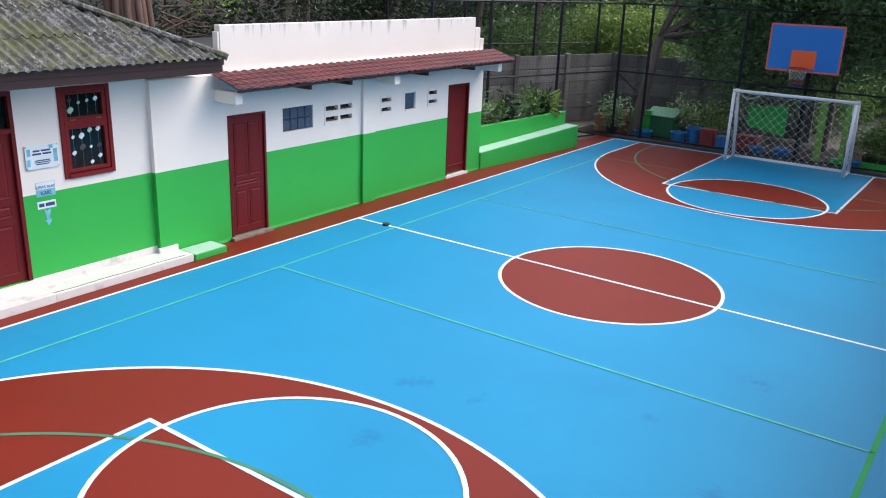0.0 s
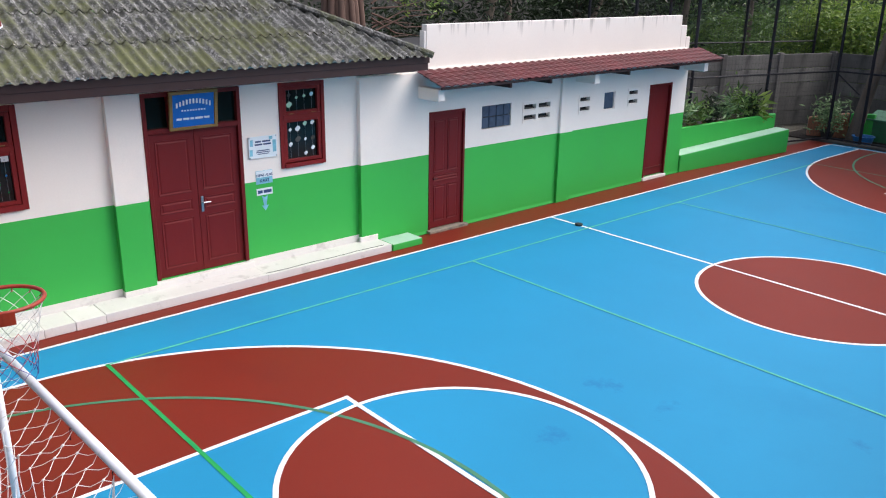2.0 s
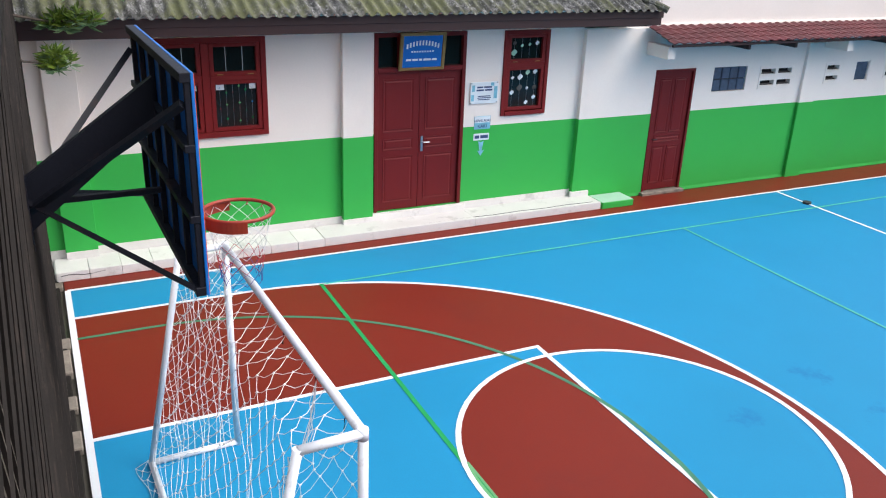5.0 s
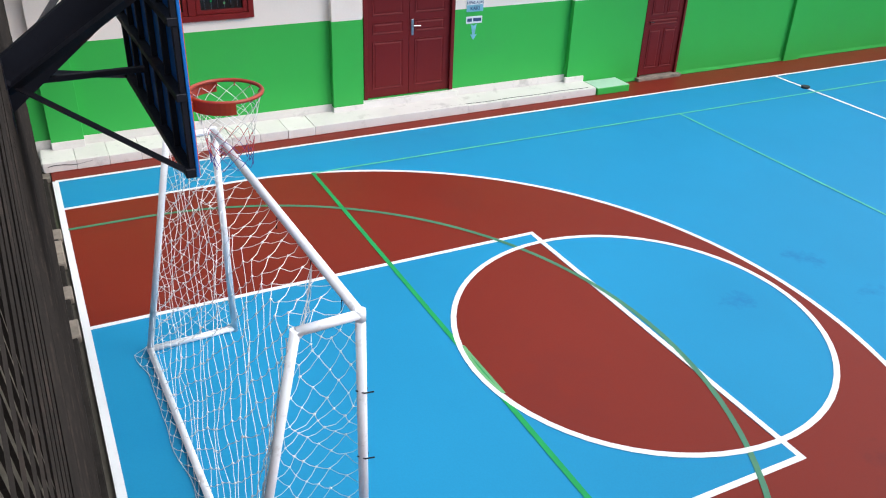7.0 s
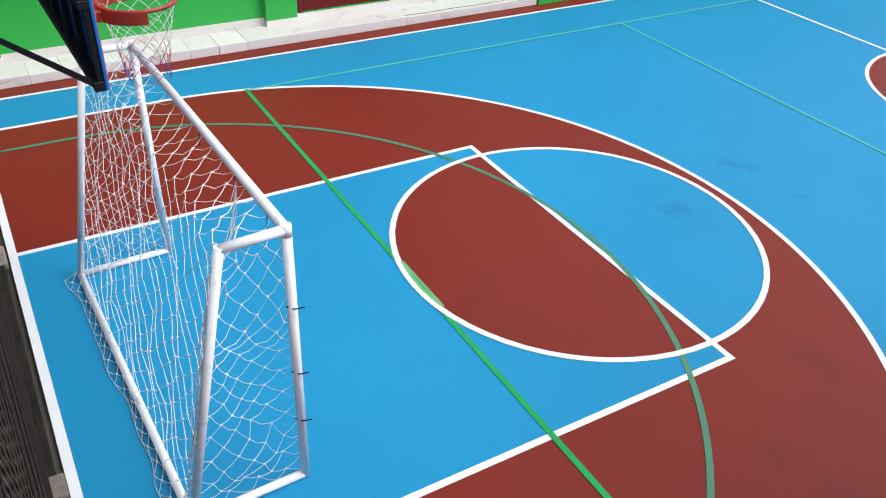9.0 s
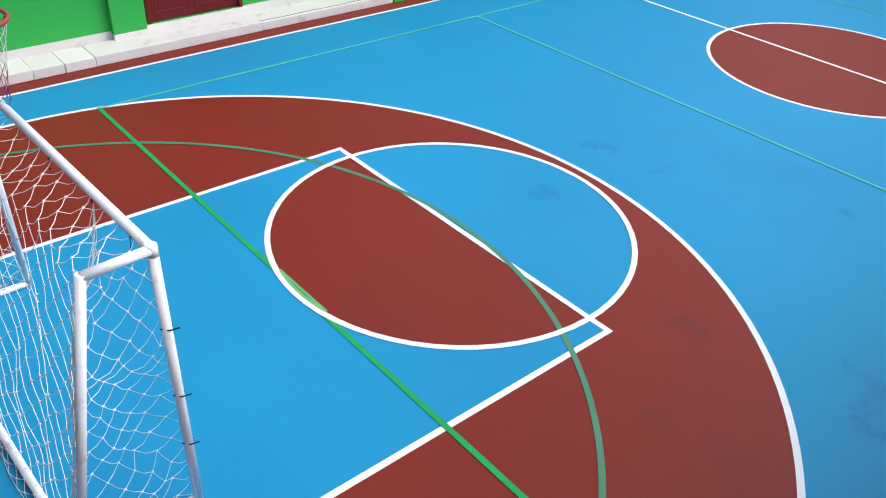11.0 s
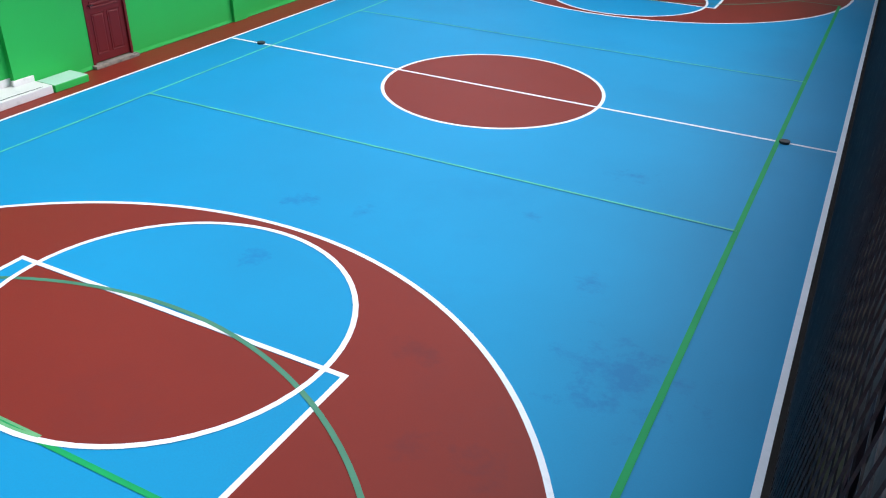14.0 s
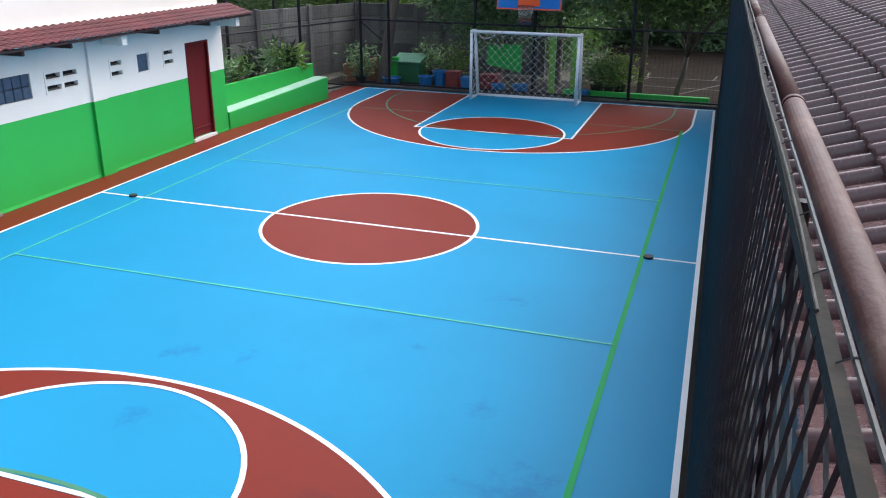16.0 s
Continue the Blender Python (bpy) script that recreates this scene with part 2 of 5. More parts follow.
def roof_mat():
    """Fibre-cement sheet: soft green moss, and zones of black and white lichen with fine streaks."""
    m = mat("mossy_fibre_cement", (0.105, 0.112, 0.048), 0.95, var=0.3, scale=1.1, fine=14, bump=0.7, dirt=(0.05, 0.055, 0.03), dirt_amt=0.8, dirt_scale=3.0, dirt_sharp=0.2, stretch=(0.6, 1, 0.6))
    n, li = m.node_tree.nodes, m.node_tree.links
    b = n["Principled BSDF"]
    moss = b.inputs["Base Color"].links[0].from_socket
    co = n["Texture Coordinate"]

    def field(scale, stretch, shift, lo, hi, top=1.0, detail=8):
        mp = n.new("ShaderNodeMapping")
        mp.inputs["Scale"].default_value, mp.inputs["Location"].default_value = stretch, (shift, shift, 0)
        no = n.new("ShaderNodeTexNoise")
        no.inputs["Scale"].default_value, no.inputs["Detail"].default_value, no.inputs["Roughness"].default_value = scale, detail, 0.75
        li.new(co.outputs["Object"], mp.inputs["Vector"])
        li.new(mp.outputs["Vector"], no.inputs["Vector"])
        mr = n.new("ShaderNodeMapRange")
        mr.inputs["From Min"].default_value, mr.inputs["From Max"].default_value, mr.inputs["To Max"].default_value = lo, hi, top
        li.new(no.outputs["Fac"], mr.inputs["Value"])
        return mr.outputs["Result"]

    def blend(fac, a, b2):
        mx = n.new("ShaderNodeMix")
        mx.data_type = "RGBA"
        li.new(fac, mx.inputs["Factor"])
        for sock, val in ((mx.inputs["A"], a), (mx.inputs["B"], b2)):
            if isinstance(val, tuple):
                sock.default_value = (*val, 1)
            else:
                li.new(val, sock)
        return mx.outputs["Result"]
    crust = blend(field(9, (0.45, 1, 0.45), 4, 0.46, 0.60), (0.045, 0.044, 0.047), (0.20, 0.198, 0.195))
    crust = blend(field(19, (0.4, 1, 0.4), 9, 0.53, 0.61, 0.9), crust, (0.40, 0.39, 0.39))
    crust = blend(field(34, (0.7, 1, 0.7), 1, 0.50, 0.58, 0.9), crust, (0.03, 0.03, 0.03))
    moss = blend(field(24, (0.6, 1, 0.6), 7, 0.52, 0.62, 0.75), moss, (0.05, 0.05, 0.03))
    moss = blend(field(30, (0.6, 1, 0.6), 3, 0.61, 0.68, 0.5), moss, (0.34, 0.34, 0.29))
    zone = field(1.1, (0.6, 0.9, 0.3), 11, 0.43, 0.55, 0.92, 10)
    li.new(blend(zone, moss, crust), b.inputs["Base Color"])
    return m


def streak_mat():
    """White parapet paint with soot runs that start at its coping."""
    m = PARAPET
    n, li = m.node_tree.nodes, m.node_tree.links
    b = n["Principled BSDF"]
    src = b.inputs["Base Color"].links[0].from_socket
    co = n["Texture Coordinate"]
    mp = n.new("ShaderNodeMapping")
    mp.inputs["Scale"].default_value = (1, 1, 0.06)
    no = n.new("ShaderNodeTexNoise")
    no.inputs["Scale"].default_value, no.inputs["Detail"].default_value = 9, 6
    li.new(co.outputs["Object"], mp.inputs["Vector"])
    li.new(mp.outputs["Vector"], no.inputs["Vector"])
    sep = n.new("ShaderNodeSeparateXYZ")
    li.new(co.outputs["Object"], sep.inputs["Vector"])
    hgt = n.new("ShaderNodeMapRange")
    hgt.inputs["From Min"].default_value, hgt.inputs["From Max"].default_value = 3.35, 3.78
    hgt.inputs["To Min"].default_value, hgt.inputs["To Max"].default_value = -0.12, 0.10
    li.new(sep.outputs["Z"], hgt.inputs["Value"])
    ad = n.new("ShaderNodeMath")
    li.new(no.outputs["Fac"], ad.inputs[0])
    li.new(hgt.outputs["Result"], ad.inputs[1])
    mr = n.new("ShaderNodeMapRange")
    mr.inputs["From Min"].default_value, mr.inputs["From Max"].default_value, mr.inputs["To Max"].default_value = 0.58, 0.78, 0.75
    li.new(ad.outputs[0], mr.inputs["Value"])
    mx = n.new("ShaderNodeMix")
    mx.data_type = "RGBA"
    li.new(mr.outputs["Result"], mx.inputs["Factor"])
    li.new(src, mx.inputs["A"])
    mx.inputs["B"].default_value = (0.22, 0.20, 0.19, 1)
    li.new(mx.outputs["Result"], b.inputs["Base Color"])
    return m


def stain(m, places, colour, amount):
    """Scuffs and damp marks of uneven outline at given places (x, y, radius)."""
    n, li = m.node_tree.nodes, m.node_tree.links
    b = n["Principled BSDF"]
    co = n["Texture Coordinate"]
    no = n.new("ShaderNodeTexNoise")
    no.inputs["Scale"].default_value, no.inputs["Detail"].default_value, no.inputs["Roughness"].default_value = 3.2, 8, 0.7
    li.new(co.outputs["Object"], no.inputs["Vector"])
    for x, y, radius in places:
        src = b.inputs["Base Color"].links[0].from_socket
        far = n.new("ShaderNodeVectorMath")
        far.operation = "DISTANCE"
        far.inputs[1].default_value = (x, y, 0)
        li.new(co.outputs["Object"], far.inputs[0])
        fade = n.new("ShaderNodeMapRange")
        fade.inputs["From Max"].default_value = radius
        fade.inputs["To Min"].default_value, fade.inputs["To Max"].default_value = 0.14, -0.22
        li.new(far.outputs["Value"], fade.inputs["Value"])
        ad = n.new("ShaderNodeMath")
        li.new(no.outputs["Fac"], ad.inputs[0])
        li.new(fade.outputs["Result"], ad.inputs[1])
        cut = n.new("ShaderNodeMapRange")
        cut.inputs["From Min"].default_value, cut.inputs["From Max"].default_value, cut.inputs["To Max"].default_value = 0.50, 0.68, amount
        li.new(ad.outputs[0], cut.inputs["Value"])
        mx = n.new("ShaderNodeMix")
        mx.data_type = "RGBA"
        li.new(cut.outputs["Result"], mx.inputs["Factor"])
        li.new(src, mx.inputs["A"])
        mx.inputs["B"].default_value = (*colour, 1)
        li.new(mx.outputs["Result"], b.inputs["Base Color"])


stain(BLUE, [(-1.2, 5.95, 1.3), (-1.9, 7.3, 0.5), (-5.6, 7.3, 0.55), (-4.75, 7.4, 0.45), (-5.2, 6.0, 0.4), (-2.3, 10.0, 0.6), (-3.0, 8.3, 0.35)], (0.010, 0.14, 0.34), 0.6)
stain(RED, [(-2.35, 4.3, 0.5), (-1.75, 4.4, 0.55), (-2.9, 5.4, 0.5)], (0.12, 0.018, 0.016), 0.6)
ROOF = roof_mat()
STREAK = streak_mat()


# ---- building helpers ----
def part(name, bm, material, parent=None, label="", smooth=False):
    """One mesh object from a bmesh in world places, under a thing or a part."""
    me = bpy.data.meshes.new(name)
    bmesh.ops.recalc_face_normals(bm, faces=bm.faces)
    if smooth:
        for f in bm.faces:
            f.smooth = len(f.verts) < 5
    bm.to_mesh(me)
    bm.free()
    me.materials.append(material)
    return hang(new(name, me), parent, label)


def hang(ob, parent, label=""):
    if parent is not None:
        ob.parent = parent
        ob.matrix_parent_inverse = parent.matrix_basis.inverted() if parent.parent is None else Matrix()
    if label:
        ob["label"] = label
    return ob


def raw(name, verts, faces, material, parent=None, label="", smooth=False):
    me = bpy.data.meshes.new(name)
    me.from_pydata([tuple(v) for v in verts], [], faces)
    me.materials.append(material)
    if smooth:
        me.polygons.foreach_set("use_smooth", [True] * len(me.polygons))
    return hang(new(name, me), parent, label)


def thing(name, x, y, z, label, category, group="", kind=""):
    ob = new(name)
    ob.empty_display_size = 0.1
    ob.matrix_basis = pose(x, y, z)
    return tagged(ob, label, category, group, kind)


def box(x0, x1, y0, y1, z0, z1, bevel=0.0, bm=None, seg=1):
    own = bm is None
    bm = bm or bmesh.new()
    got = bmesh.ops.create_cube(bm, size=1.0, matrix=Matrix.LocRotScale(((x0 + x1) / 2, (y0 + y1) / 2, (z0 + z1) / 2), None, (abs(x1 - x0), abs(y1 - y0), abs(z1 - z0))))
    if bevel and own:
        bmesh.ops.bevel(bm, geom=bm.edges[:], offset=bevel, segments=seg, affect="EDGES")
    return bm


def tube(points, r, n=8, bm=None, closed=False, r2=None):
    """A round bar along a line of points."""
    bm = bm or bmesh.new()
    pts = [Vector(p) for p in points]
    rings, count = [], len(pts)
    for i, p in enumerate(pts):
        a = pts[(i - 1) % count] if closed or i else p
        c = pts[(i + 1) % count] if closed or i < count - 1 else p
        d = (c - a).normalized()
        up = Vector((0, 0, 1)) if abs(d.z) < 0.9 else Vector((0, 1, 0))
        u = d.cross(up).normalized()
        v = d.cross(u)
        rad = r if r2 is None else r + (r2 - r) * i / max(1, count - 1)
        rings.append([bm.verts.new(p + rad * (math.cos(2 * math.pi * k / n) * u + math.sin(2 * math.pi * k / n) * v)) for k in range(n)])
    for i in range(count if closed else count - 1):
        a, b = rings[i], rings[(i + 1) % count]
        for k in range(n):
            bm.faces.new((a[k], a[(k + 1) % n], b[(k + 1) % n], b[k]))
    if not closed and n > 2:
        bm.faces.new(rings[0])
        bm.faces.new(rings[-1])
    return bm


def cords(lines, r):
    """Thin three-sided cords along many lines, as vertices and faces."""
    verts, faces = [], []
    for pts in lines:
        pts = [Vector(p) for p in pts]
        start = len(verts)
        for i, p in enumerate(pts):
            d = (pts[min(i + 1, len(pts) - 1)] - pts[max(i - 1, 0)]).normalized()
            up = Vector((0, 0, 1)) if abs(d.z) < 0.9 else Vector((0, 1, 0))
            u = d.cross(up).normalized()
            v = d.cross(u)
            for k in range(3):
                a = 2 * math.pi * k / 3
                verts.append(p + r * (math.cos(a) * u + math.sin(a) * v))
        for i in range(len(pts) - 1):
            for k in range(3):
                a, b = start + 3 * i + k, start + 3 * i + (k + 1) % 3
                faces.append((a, b, b + 3, a + 3))
    return verts, faces


def strip(points, width, z, bm=None, closed=False):
    """A flat painted line of a given width along a plan line."""
    bm = bm or bmesh.new()
    pts = [Vector((p[0], p[1], 0)) for p in points]
    n, rows = len(pts), []
    for i, p in enumerate(pts):
        a = pts[(i - 1) % n] if closed or i else p
        c = pts[(i + 1) % n] if closed or i < n - 1 else p
        d = (c - a).normalized()
        s = Vector((-d.y, d.x, 0)) * width / 2
        rows.append([bm.verts.new((*(p + s).xy, z)), bm.verts.new((*(p - s).xy, z))])
    for i in range(n if closed else n - 1):
        a, b = rows[i], rows[(i + 1) % n]
        bm.faces.new((a[0], a[1], b[1], b[0]))
    return bm


def sheet(points, z, bm=None):
    bm = bm or bmesh.new()
    bm.faces.new([bm.verts.new((p[0], p[1], z)) for p in points])
    return bm


def prism(loop, z0, z1, bevel=0.0):
    """An upright block on a plan loop; z0 and z1 may be a value or one for each corner."""
    bm = bmesh.new()
    n = len(loop)
    lo = [bm.verts.new((x, y, z0[i] if isinstance(z0, (list, tuple)) else z0)) for i, (x, y) in enumerate(loop)]
    hi = [bm.verts.new((x, y, z1[i] if isinstance(z1, (list, tuple)) else z1)) for i, (x, y) in enumerate(loop)]
    bm.faces.new(lo)
    bm.faces.new(hi)
    for k in range(n):
        bm.faces.new((lo[k], lo[(k + 1) % n], hi[(k + 1) % n], hi[k]))
    if bevel:
        bmesh.ops.bevel(bm, geom=bm.edges[:], offset=bevel, segments=1, affect="EDGES")
    return bm


def arc(cx, cy, r, a0, a1, n=64):
    return [(cx + r * math.cos(radians(a0 + (a1 - a0) * i / n)), cy + r * math.sin(radians(a0 + (a1 - a0) * i / n))) for i in range(n + 1)]


def wall_with_holes(name, x0, x1, y0, y1, z0, z1, holes, material, split=None, below=None):
    """An upright wall along y, cut through at (y0, y1, z0, z1) holes; a painted dado below the height split."""
    ys = sorted({y0, y1, *[h[0] for h in holes], *[h[1] for h in holes]})
    zs = sorted({z0, z1, *[h[2] for h in holes], *[h[3] for h in holes], *([split] if split else [])})
    made = []
    for lower in ((False, True) if split else (False,)):
        bm = bmesh.new()
        for a, b in zip(ys, ys[1:]):
            for c, d in zip(zs, zs[1:]):
                if split and (c < split - 1e-6) != lower:
                    continue
                if any(h[0] < (a + b) / 2 < h[1] and h[2] < (c + d) / 2 < h[3] for h in holes):
                    continue
                box(x0, x1, a, b, c, d, bm=bm)
        bmesh.ops.remove_doubles(bm, verts=bm.verts, dist=1e-5)
        seen = {}
        for f in bm.faces:
            seen.setdefault(tuple(round(v, 4) for v in f.calc_center_median()), []).append(f)
        bmesh.ops.delete(bm, geom=[f for fs in seen.values() if len(fs) > 1 for f in fs], context="FACES_ONLY")
        made.append((bm, below if lower else material))
    root = None
    for bm, m in made:
        ob = part(name if root is None else "dado", bm, m, root)
        root = root or ob
    return tagged(root, kind="structure")


rng = np.random.default_rng(7)


def leaves(name, centres, size, material, parent=None, label="", droop=0.3, wide=0.32, dirs=None):
    """Many small folded leaves, one at each centre, as one mesh."""
    c = np.asarray(centres, float)
    n = len(c)
    d = rng.normal(size=(n, 3))
    d[:, 2] = d[:, 2] * 0.6 - droop
    if dirs is not None:
        d = np.asarray(dirs, float)
    d /= np.linalg.norm(d, axis=1, keepdims=True)
    s = np.cross(d, rng.normal(size=(n, 3)))
    s /= np.linalg.norm(s, axis=1, keepdims=True) + 1e-9
    up = np.cross(s, d)
    ln = size * rng.uniform(0.6, 1.25, (n, 1))
    v = np.stack([c, c + d * ln * 0.45 + s * ln * wide / 2 + up * ln * 0.06, c + d * ln, c + d * ln * 0.45 - s * ln * wide / 2 + up * ln * 0.06], 1).reshape(-1, 3)
    base = np.arange(n)[:, None] * 4
    f = np.concatenate([base + [0, 1, 2], base + [0, 2, 3]])
    return raw(name, v.tolist(), f.tolist(), material, parent, label)


def clumps(tips, per, spread):
    tips = np.asarray(tips, float)
    return (tips[:, None, :] + rng.normal(scale=spread, size=(len(tips), per, 3))).reshape(-1, 3)


def rosettes(name, tips, per, size, material, parent, label="", up=0.35):
    """Whorls of narrow leaves that spread from each twig end."""
    tips = np.repeat(np.asarray(tips, float), per, axis=0)
    d = rng.normal(size=tips.shape)
    d[:, 2] = np.abs(d[:, 2]) * 0.5 + up - 0.3
    d /= np.linalg.norm(d, axis=1, keepdims=True)
    return leaves(name, tips + d * size * 0.12, size, material, parent, label, wide=0.27, dirs=d)


def tree(name, x, y, h, trunk_r, crown, tips, per, leaf, material, label, lean=(0, 0), bark=None, spread=0.22, fork=0.5, groundz=-0.03):
    """A tapered trunk with limbs that reach into a crown of leaf clumps. crown: (cx, cy, cz, rx, ry, rz)."""
    root = thing(name, x, y, groundz, label, "tree")
    top = Vector((x + lean[0], y + lean[1], h * fork))
    mid = Vector((x + lean[0] * 0.4 + 0.05, y + lean[1] * 0.4, h * fork * 0.5))
    bm = tube([(x, y, groundz - 0.05), (x, y, groundz + 0.12), mid, top], trunk_r * 1.15, 9, r2=trunk_r * 0.7)
    cx, cy, cz, rx, ry, rz = crown
    pts = []
    while len(pts) < tips:
        q = rng.uniform(-1, 1, 3)
        rr = np.linalg.norm(q)
        if 0.25 < rr < 1:
            pts.append(np.array([cx, cy, cz]) + q * [rx, ry, rz])
    for p in pts[: min(11, max(6, tips // 14))]:
        e = Vector(p)
        m1 = top.lerp(e, 0.5) + Vector((0, 0, 0.15))
        tube([top, m1, e], trunk_r * 0.45, 5, bm=bm, r2=0.012)
    part("trunk", bm, bark or BARK, root, smooth=True)
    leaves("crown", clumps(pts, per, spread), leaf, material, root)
    # highlights painted in: a paler leaf material on the upper, front side of clumps
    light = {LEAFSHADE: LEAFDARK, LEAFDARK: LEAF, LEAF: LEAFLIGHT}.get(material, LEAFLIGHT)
    leaves("crown", clumps(np.array(pts)[: len(pts) // 2] + [0, -0.12, 0.12], max(6, per // 4), spread * 0.8), leaf, light, root, "outer leaves in a lighter, lit colour")
    return root


# ---- ground and court ----
W, WB = -11.55, -11.46          # classroom wall face, annex wall face
CX = -5.28                      # middle of the court
HALF, END = 12.22, 24.44

ground = part("ground", box(-300, 300, -300, 300, -0.6, -0.05), GROUND)
tagged(ground, "bare earth ground with patches of grass", "ground", kind="structure")
court = part("court_floor", prism([(-11.42, -0.03), (0.162, -0.03), (-0.083, 24.62), (-11.42, 24.62)], -0.25, 0.0), BLUE)
tagged(court, "blue painted concrete sports court with marked lines", "court", kind="structure")
apron = part("apron", sheet([(-11.42, -0.03), (-10.72, -0.03), (-10.72, 24.62), (-11.42, 24.62)], 0.0014), RED, court, "brick red painted border strip")


def end_markings(flip):
    """The painted basketball and handball markings of one end."""
    def put(pts):
        return [(x, END - y) for x, y in pts] if flip else pts
    ft = 4.81

    def oval(a0, a1):
        return arc(-5.242, 4.775, 1.785, a0, a1)
    dee = [(-9.90, 0.0)] + arc(-5.245, 2.056, 4.655, 180, 0, 72) + [(-0.59, 0.0)]
    part("red_zone", sheet(put(dee), 0.0014), RED, court, "brick red painted three-point zone")
    part("key_area", sheet(put([(-7.25, 0), (-3.25, 0), (-3.25, ft), (-7.25, ft)]), 0.00245), BLUE, court, "blue painted key")
    part("key_circle", sheet(put(oval(0, 180)), 0.00245), BLUE, court)
    part("key_half_circle", sheet(put(oval(180, 360)), 0.0035), RED, court)
    part("three_point_line", strip(put(dee), 0.055, 0.00455), LINE, court)
    part("key_line", strip(put([(-7.25, 0), (-7.25, ft)]), 0.055, 0.00455), LINE, court)
    part("key_line", strip(put([(-3.25, 0), (-3.25, ft)]), 0.055, 0.00455), LINE, court)
    part("free_throw_line", strip(put([(-7.277, ft), (-3.223, ft)]), 0.055, 0.00507), LINE, court)
    part("key_circle_line", strip(put(oval(0, 360)[:-1]), 0.055, 0.0079, closed=True), LINE, court)
    goal_arc = [(-9.345, 0.03)] + arc(-5.247, 0.787, 4.098, 180, 0, 64) + [(-1.149, 0.03)]
    part("goal_area_line", strip(put(goal_arc), 0.05, 0.00665), GREENDARK, court, "dull green curved line")


end_markings(False)
end_markings(True)
part("centre_circle", sheet(arc(CX, HALF, 1.80, 0, 360)[:-1], 0.00245), RED, court, "brick red painted centre circle")
part("centre_circle_line", strip(arc(CX, HALF, 1.80, 0, 360)[:-1], 0.055, 0.00455, closed=True), LINE, court)
part("half_line", strip([(-10.74, HALF), (0, HALF)], 0.055, 0.00507), LINE, court)
part("side_line", strip([(-10.74, 0), (-10.74, END)], 0.055, 0.0056), LINE, court)
part("side_line", strip([(0.13, -0.03), (-0.115, END)], 0.065, 0.0056), LINE, court)
part("end_line", strip([(-10.74, 0), (0, 0)], 0.07, 0.00613), LINE, court)
part("end_line", strip([(-10.74, END), (0, END)], 0.05, 0.00613), LINE, court)
for x0, y0, x1, y1, w, m in ((-9.78, 3.03, -9.78, 21.45, 0.035, GREENWORN), (-0.81, 3.03, -0.81, 21.45, 0.065, GREENLINE), (-9.80, 3.03, -0.78, 3.03, 0.05, GREENLINE),
                             (-9.80, 21.45, -0.78, 21.45, 0.045, GREENDARK), (-9.78, 9.16, -0.81, 9.16, 0.032, GREENWORN), (-9.78, 15.23, -0.81, 15.23, 0.028, GREENWORN)):
    part("volleyball_line", strip([(x0, y0), (x1, y1)], w, 0.00735), m, court, "thin green volleyball line")
part("line_overlap", strip([(-5.62, 3.062), (-4.87, 3.068)], 0.024, 0.0088), GREENWASH, court, "pale green paint left inside the circle")
part("line_overlap", strip([(-5.242 + 1.75 * math.cos(radians(a)), 4.775 + 1.75 * math.sin(radians(a))) for a in range(258, 284, 2)], 0.028, 0.0084), GREENWASH, court, "pale green paint left inside the circle")

# ---- classroom building ----
DADO = 1.49
holes = [(1.22, 2.86, 1.63, 2.98), (4.45, 5.95, 0.245, 2.98), (6.61, 7.44, 1.63, 2.97)]
wall_a = wall_with_holes("wall_classroom", W - 0.22, W, -1.2, 8.09, 0.0, 3.32, holes, WHITE, DADO, GREEN)
tagged(wall_a, "white plaster wall with a green painted dado", "wall")
part("base_band", box(W - 0.05, W + 0.006, -1.2, 4.45, 0.0, 0.25), PLINTH, wall_a, "white painted wall base")
part("base_band", box(W - 0.05, W + 0.006, 5.95, 8.09, 0.0, 0.25), PLINTH, wall_a, "white painted wall base")


def pilaster(y0, y1, x0, x1, top, base):
    """A shallow pier on the wall: white above, green dado, white foot."""
    p = part("pilaster", box(x0, x1, y0, y1, DADO, top, 0.006), WHITE, None)
    part("dado", box(x0, x1 + 0.002, y0 - 0.002, y1 + 0.002, base, DADO, 0.004), GREEN, p)
    if base > 0:
        part("foot", box(x0, x1 + 0.006, y0 - 0.004, y1 + 0.004, 0.0, base, 0.006), PLINTH, p)
    return tagged(p, "white and green painted wall pilaster", "pilaster", "wall pilasters", "structure")


pilaster(3.93, 4.40, W - 0.02, W + 0.10, 3.3, 0.22)
pilaster(0.05, 0.45, W - 0.02, W + 0.10, 3.3, 0.24)
pilaster(13.12, 13.52, WB - 0.02, WB + 0.06, 2.62, 0.0)
foot = part("pilaster_foot", box(WB - 0.04, WB + 0.02, 8.05, 8.43, 0.0, 0.22, 0.01), PLINTH)
tagged(foot, "white painted pilaster foot", "pilaster", kind="structure")

